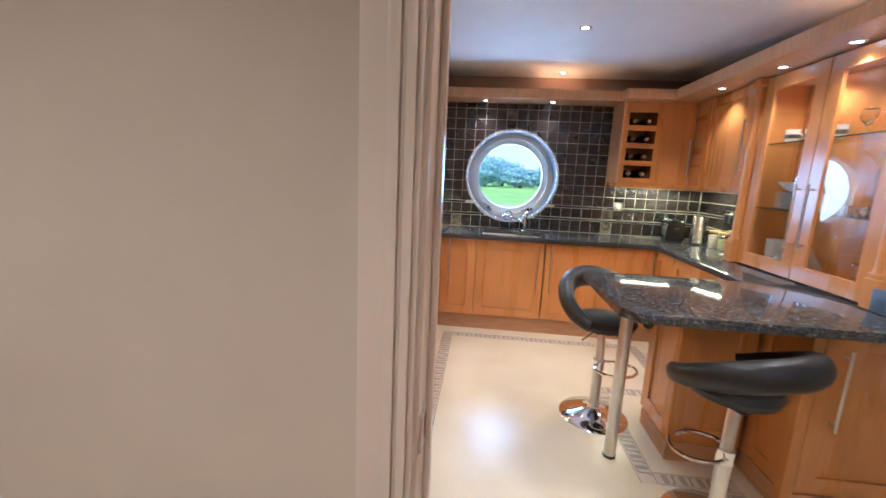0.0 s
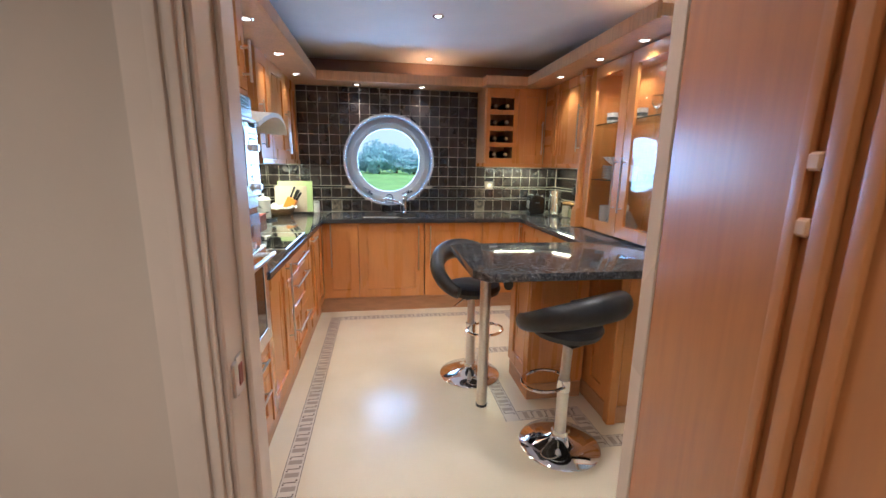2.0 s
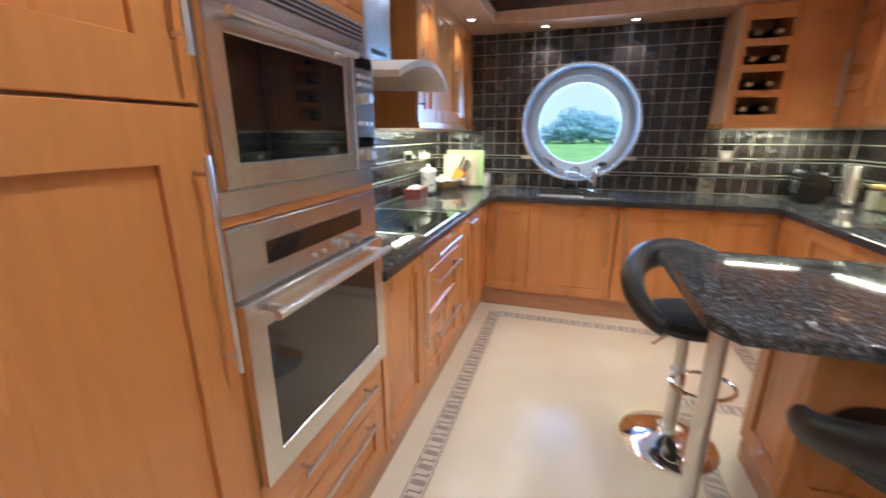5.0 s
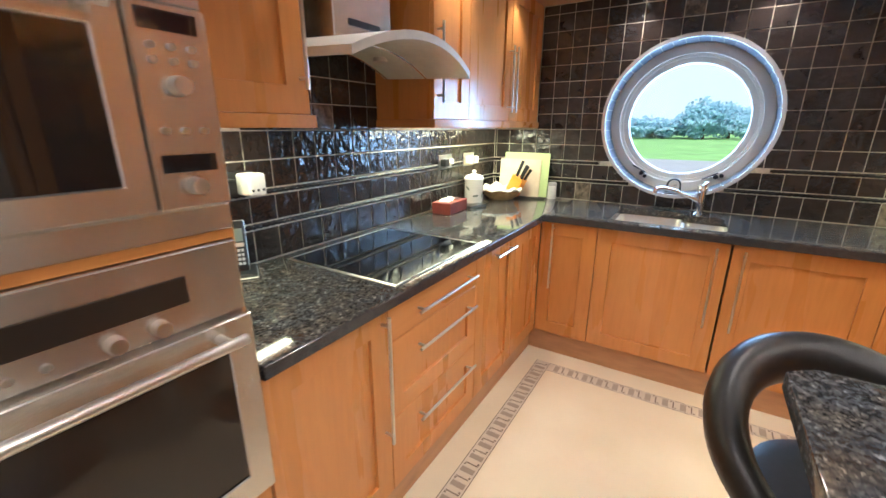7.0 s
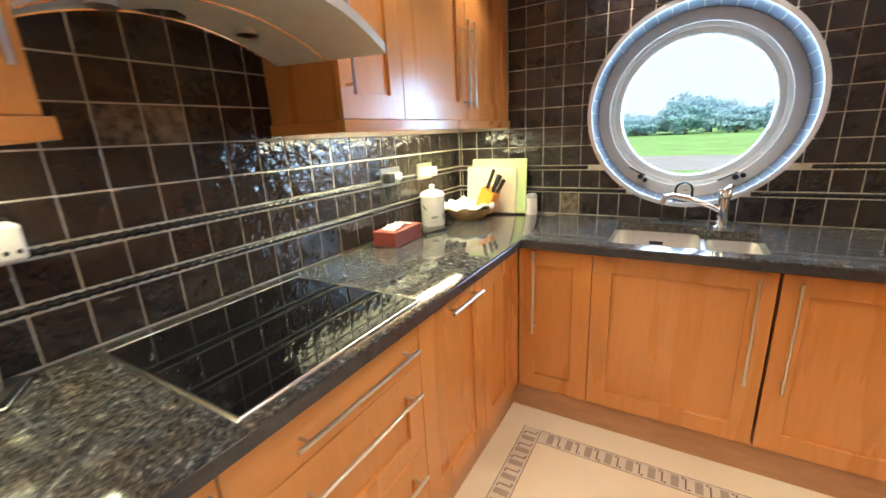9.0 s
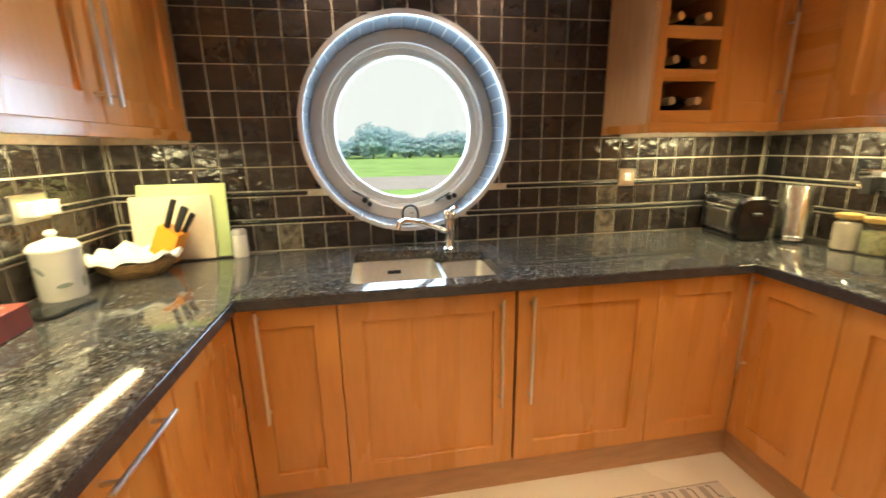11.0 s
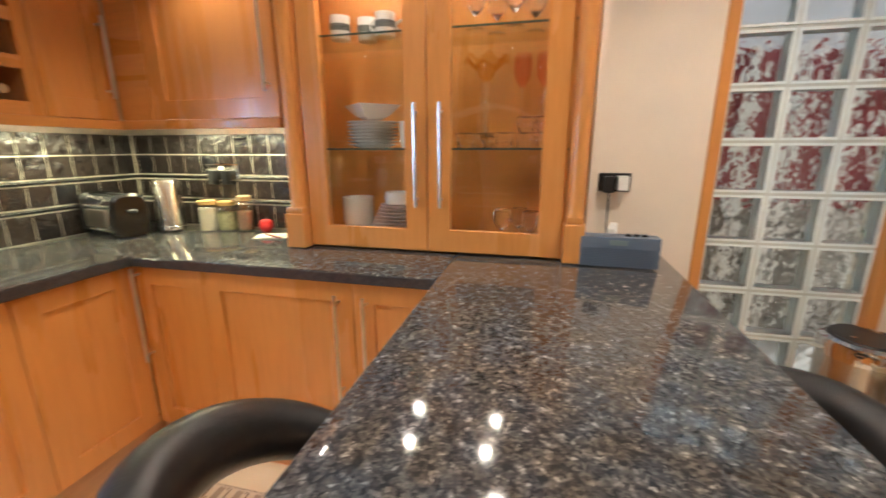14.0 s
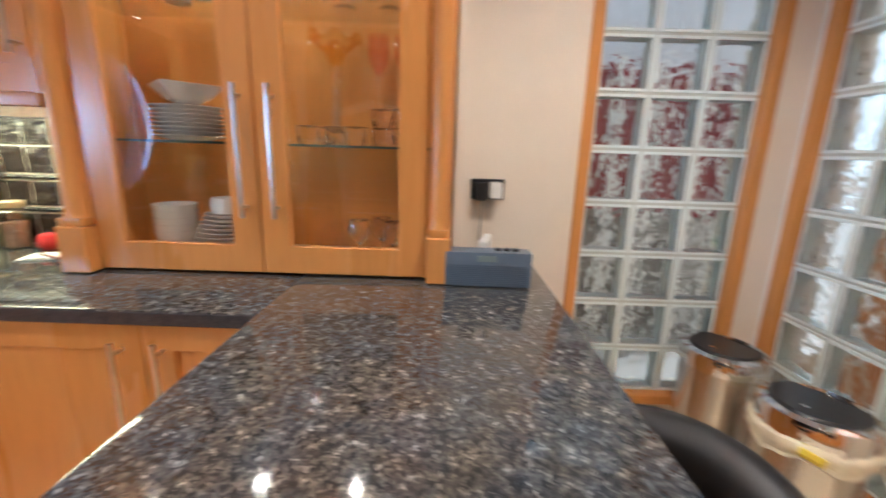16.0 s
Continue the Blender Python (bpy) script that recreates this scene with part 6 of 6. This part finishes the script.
def block_mesh():
    w, d = 0.0925, 0.035
    bm = bmesh.new()
    # pale side walls of the hollow block
    o = [[bm.verts.new((sx * w, y, sz * w)) for sx, sz in ((-1, -1), (1, -1), (1, 1), (-1, 1))] for y in (-d, d)]
    i2 = [[bm.verts.new((sx * (w - 0.010), y, sz * (w - 0.010))) for sx, sz in ((-1, -1), (1, -1), (1, 1), (-1, 1))] for y in (-d, d)]
    for k in range(4):
        j = (k + 1) % 4
        bm.faces.new((o[0][k], o[0][j], o[1][j], o[1][k]))
        bm.faces.new((i2[0][j], i2[0][k], i2[1][k], i2[1][j]))
        bm.faces.new((o[0][j], o[0][k], i2[0][k], i2[0][j]))
        bm.faces.new((o[1][k], o[1][j], i2[1][j], i2[1][k]))
    n = len(bm.faces)
    for y0 in (-d + 0.001, d - 0.009):
        box(bm, -w + 0.0105, w - 0.0105, y0, y0 + 0.008, -w + 0.0105, w - 0.0105)
    bm.faces.ensure_lookup_table()
    for k in range(n, len(bm.faces)):
        bm.faces[k].material_index = 1
    me = bpy.data.meshes.new("glass_block")
    bmesh.ops.recalc_face_normals(bm, faces=bm.faces)
    bm.to_mesh(me)
    bm.free()
    me.materials.append(BLOCKEDGE)
    me.materials.append(WAVY)
    return me


BLOCK = block_mesh()
for nm, m, cols, x0, lab in (("window_2", pose(XR + 0.062, GY1, 0, 0, 0, -90), 3, 0.0, "glass block window panel with a wooden frame"),
                             ("window_3", pose(PX1, YN - 0.062, 0, 0, 0, 180), 3, 0.0, "tall glass block panel beside the radiator")):
    t = thing(nm, m, lab, "window", "", "structure")
    Wd = 0.625
    px, rows, pz = (Wd - 0.03) / 3, 9, (GZ1 - GZ0 - 0.03) / 9
    # wooden casing, its outer face a little proud of the wall
    f = framed(bmesh.new(), -0.028, Wd + 0.028, GZ0 - 0.028, GZ1 + 0.028, 0.042, 0.042, -0.072, -0.063, None, 0.003)
    part("casing", f, WOOD, t)
    part("window_frame", framed(bmesh.new(), 0.001, Wd - 0.001, GZ0 + 0.001, GZ1 - 0.001, 0.014, 0.014, -0.061, 0.045, None, 0.001), WOOD, t)
    bm = bmesh.new()
    for c in range(1, cols):
        box(bm, 0.015 + c * px - 0.005, 0.015 + c * px + 0.005, -0.032, 0.032, GZ0 + 0.015, GZ1 - 0.015)
    for r in range(1, rows):
        for c in range(cols):
            box(bm, 0.015 + c * px + 0.0051, 0.015 + (c + 1) * px - 0.0051, -0.031, 0.031, GZ0 + 0.015 + r * pz - 0.005, GZ0 + 0.015 + r * pz + 0.005)
    part("mortar", bm, MORTAR, t, "pale mortar joints", True)
    for c in range(cols):
        for r in range(rows):
            o = new("glass_block", BLOCK)
            o.parent = t
            o.matrix_basis = Matrix.Translation((0.015 + (c + 0.5) * px, 0, GZ0 + 0.015 + (r + 0.5) * pz)) @ Matrix.Diagonal(((px - 0.010) / 0.185, 1, (pz - 0.010) / 0.185, 1))

# ---------------------------------------------------------------- floor border
BW, PITCH = 0.086, 0.083
runs = [((0.745, 3.55), (0.745, 6.235), 1), ((0.745 + BW, 6.235), (2.47, 6.235), 1), ((2.47, 6.235 - BW), (2.47, 5.35), 1),
        ((2.47 - BW, 5.35), (1.885, 5.35), 1), ((1.885, 5.35), (1.885, 4.505), -1), ((1.885 + BW, 4.505), (2.27 + BW, 4.505), -1),
        ((2.27, 4.505), (2.27, 4.235), -1), ((2.27 + BW, 4.235), (2.97, 4.235), -1)]
lines, blocks, hooks = bmesh.new(), bmesh.new(), bmesh.new()
band = bmesh.new()


def flat(bm, o, u, v, a0, a1, b0, b1, z):
    p = [o + u * a + v * b for a, b in ((a0, b0), (a1, b0), (a1, b1), (a0, b1))]
    f = bm.faces.new([bm.verts.new((q.x, q.y, z)) for q in p])


for (xa, ya), (xb, yb), side_s in runs:
    o = Vector((xa, ya))
    u = Vector((xb - xa, yb - ya))
    ln = u.length
    u.normalize()
    v = Vector((u.y, -u.x)) * (1 if side_s > 0 else -1)
    flat(band, o, u, v, 0, ln, 0, BW, 0.0006)
    for b in (0.001, BW - 0.004):
        flat(lines, o, u, v, 0.0, ln, b, b + 0.003, 0.0012)
    n = max(1, int((ln - 0.02) / PITCH))
    st0 = (ln - n * PITCH) / 2
    for k in range(n):
        a = st0 + k * PITCH
        flat(blocks, o, u, v, a + 0.006, a + 0.034, 0.012, BW - 0.012, 0.0014)
        c = a + 0.058
        flat(hooks, o, u, v, c - 0.003, c + 0.003, 0.014, BW - 0.014, 0.0016)
        flat(hooks, o, u, v, c - 0.016, c - 0.006, 0.012, 0.020, 0.0018)
        flat(hooks, o, u, v, c + 0.006, c + 0.016, BW - 0.020, BW - 0.012, 0.0018)
fb = thing("floor_border", (0, 0, 0), "taupe and brown key-pattern border inlaid in the floor", "floor border", "", "structure")
part("band", band, BAND, fb, "", True)
part("edge_lines", lines, KEYB, fb, "", True)
tagged(part("key_blocks", blocks, KEYG, fb, "", True), kind="stuff")
tagged(part("key_hooks", hooks, KEYB, fb, "", True), kind="stuff")

# ---------------------------------------------------------------- wall tiles
TP = 0.102
rows_up = [(1.180 + TP * k, 1.180 + TP * (k + 1)) for k in range(10)]
ROWS = [(0.912, 1.032), (1.058, 1.154)] + rows_up
meshes = {}


def tile_mesh(w, h, material=TILE):
    key = (round(w, 3), round(h, 3), material.name)
    if key not in meshes:
        bm = box(bmesh.new(), -w / 2, w / 2, -0.008, 0.001, -h / 2, h / 2)
        bm.faces.ensure_lookup_table()
        fr = [f for f in bm.faces if f.normal.y < -0.5]
        bmesh.ops.bevel(bm, geom=list(fr[0].edges), offset=0.0025, segments=2, affect="EDGES", profile=0.5)
        me = bpy.data.meshes.new("tile")
        bm.to_mesh(me)
        bm.free()
        smooth_mesh(me, 12)
        me.materials.append(material)
        meshes[key] = me
    return meshes[key]


def round_tile(x0, x1, z0, z1):
    """A tile cut round the window: its outline clipped by the circle."""
    R = WR + 0.007
    pts = []
    n = 14
    cor = [(x0, z0), (x1, z0), (x1, z1), (x0, z1)]
    for k in range(4):
        (xa, za), (xb, zb) = cor[k], cor[(k + 1) % 4]
        for i in range(n):
            s = i / n
            pts.append((xa + (xb - xa) * s, za + (zb - za) * s))
    out = []
    for x, z in pts:
        d = math.hypot(x - WX, z - WZ)
        out.append((x, z, d < R))
    if all(q[2] for q in out):
        return None
    res = []
    cx, cz = (x0 + x1) / 2, (z0 + z1) / 2
    for x, z, inside in out:
        if inside:
            k = R / max(1e-4, math.hypot(x - WX, z - WZ))
            x2, z2 = WX + (x - WX) * k, WZ + (z - WZ) * k
            x2, z2 = min(max(x2, x0), x1), min(max(z2, z0), z1)
            if math.hypot(x2 - WX, z2 - WZ) < R - 0.004:
                continue
            x, z = x2, z2
        if not res or math.hypot(res[-1][0] - x, res[-1][1] - z) > 0.002:
            res.append((x, z))
    if len(res) < 3:
        return None
    bm = bmesh.new()
    a = [bm.verts.new((x, YB, z)) for x, z in res]
    b = [bm.verts.new((x, YB + 0.009, z)) for x, z in res]
    m = len(a)
    bm.faces.new(a)
    for i in range(m):
        bm.faces.new((a[i], a[(i + 1) % m], b[(i + 1) % m], b[i]))
    return bm


G = 0.0042
for x0i in range(-1, 31):
    xa = max(XL + 0.009, 0.096 + TP * x0i)
    xb = min(XR - 0.009, 0.096 + TP * (x0i + 1))
    if xb - xa < 0.010:
        continue
    for za, zb in ROWS:
        if zb > 1.44 and (xb < 0.41 or xa > 2.25):
            continue
        zb2 = min(zb, 2.153)
        if zb2 - za < 0.012:
            continue
        xc, zc = (xa + xb) / 2, (za + zb2) / 2
        near = max(0, abs(xc - WX) - (xb - xa) / 2), max(0, abs(zc - WZ) - (zb2 - za) / 2)
        if math.hypot(*near) < WR + 0.009:
            bm = round_tile(xa + G / 2, xb - G / 2, za + G / 2, zb2 - G / 2)
            if bm:
                part("tile", bm, TILE, wall_back, "", True)
            continue
        decor = (za < 0.95 and x0i in (6, 21)) or (1.05 < za < 1.06 and x0i == 21) or (1.9 < za < 2.0 and x0i == 11)
        o = new("embossed_tile" if decor else "tile", tile_mesh(xb - xa - G, zb2 - za - G, DECOR if decor else TILE))
        o.parent = wall_back
        o.location = (xc, YB + 0.008, zc)
lt = thing("tiled_splashback", (XL, 0, 0), "dark glazed tile splashback behind the hob", "splashback", "", "structure")
part("grout_bed", B(0.001, 0.0058, 4.442, YB + 0.007, 0.912, 2.153), GROUT, lt, "", True)
rt = thing("tiled_splashback", (XR, 0, 0), "dark glazed tile splashback behind the jars", "splashback", "", "structure")
part("grout_bed", B(-0.0058, -0.001, 5.785, YB + 0.007, 0.912, 1.431), GROUT, rt, "", True)
for base, sgn, y_lo, rz in ((lt, 1, 4.442, 90), (rt, -1, 5.785, -90)):
    step = 0.1068 if sgn > 0 else TP
    cuts = [y_lo] + [y for y in [4.66 + step * k for k in range(-3, 24)] if y_lo + 0.012 < y < YB - 0.012] + [YB]
    for ya, yb in zip(cuts, cuts[1:]):
        for za, zb in ROWS:
            if zb > 1.44 and (sgn < 0 or yb < 4.91 or ya > 5.58):
                continue
            zb2 = min(zb, 2.153)
            if zb2 - za < 0.012:
                continue
            decor = sgn > 0 and 5.05 < ya < 5.25 and 1.37 < za < 1.40
            o = new("embossed_tile" if decor else "tile", tile_mesh(yb - ya - G, zb2 - za - G, DECOR if decor else TILE))
            o.parent = base
            o.matrix_basis = pose(sgn * 0.001, (ya + yb) / 2, (za + zb2) / 2, 0, 0, rz)
# rope-moulded dado tiles
for za, zb in ((1.033, 1.057), (1.155, 1.179)):
    zc, r = (za + zb) / 2, 0.011
    for base, p, q in ((wall_back, (XL + 0.011, YB + 0.003, zc), (WX - 0.455 if zc > 1.1 else WX - 0.26, YB + 0.003, zc)),
                       (wall_back, (WX + 0.455 if zc > 1.1 else WX + 0.26, YB + 0.003, zc), (XR - 0.011, YB + 0.003, zc)),
                       (lt, (0.004, 4.445, zc), (0.004, YB - 0.004, zc)), (rt, (-0.004, 5.787, zc), (-0.004, YB - 0.004, zc))):
        d = Vector(q) - Vector(p)
        n, m = int(d.length / 0.006), 10
        u = d.normalized()
        side = u.cross(Vector((0, 0, 1)))
        verts, faces = [], []
        for k in range(n + 1):
            for c in range(m):
                a = 2 * math.pi * c / m
                rr = r * (0.86 + 0.14 * math.sin(2 * a + 2 * math.pi * k * 0.006 / 0.026))
                verts.append(Vector(p) + d * (k / n) + side * (rr * math.cos(a)) + Vector((0, 0, rr * math.sin(a))))
        for k in range(n):
            for c in range(m):
                faces.append((k * m + c, k * m + (c + 1) % m, (k + 1) * m + (c + 1) % m, (k + 1) * m + c))
        me = bpy.data.meshes.new("rope_border")
        me.from_pydata(verts, [], faces)
        bm = bmesh.new()
        bm.from_mesh(me)
        bpy.data.meshes.remove(me)
        part("rope_border", bm, DADO, base, "black rope-moulded border tile")
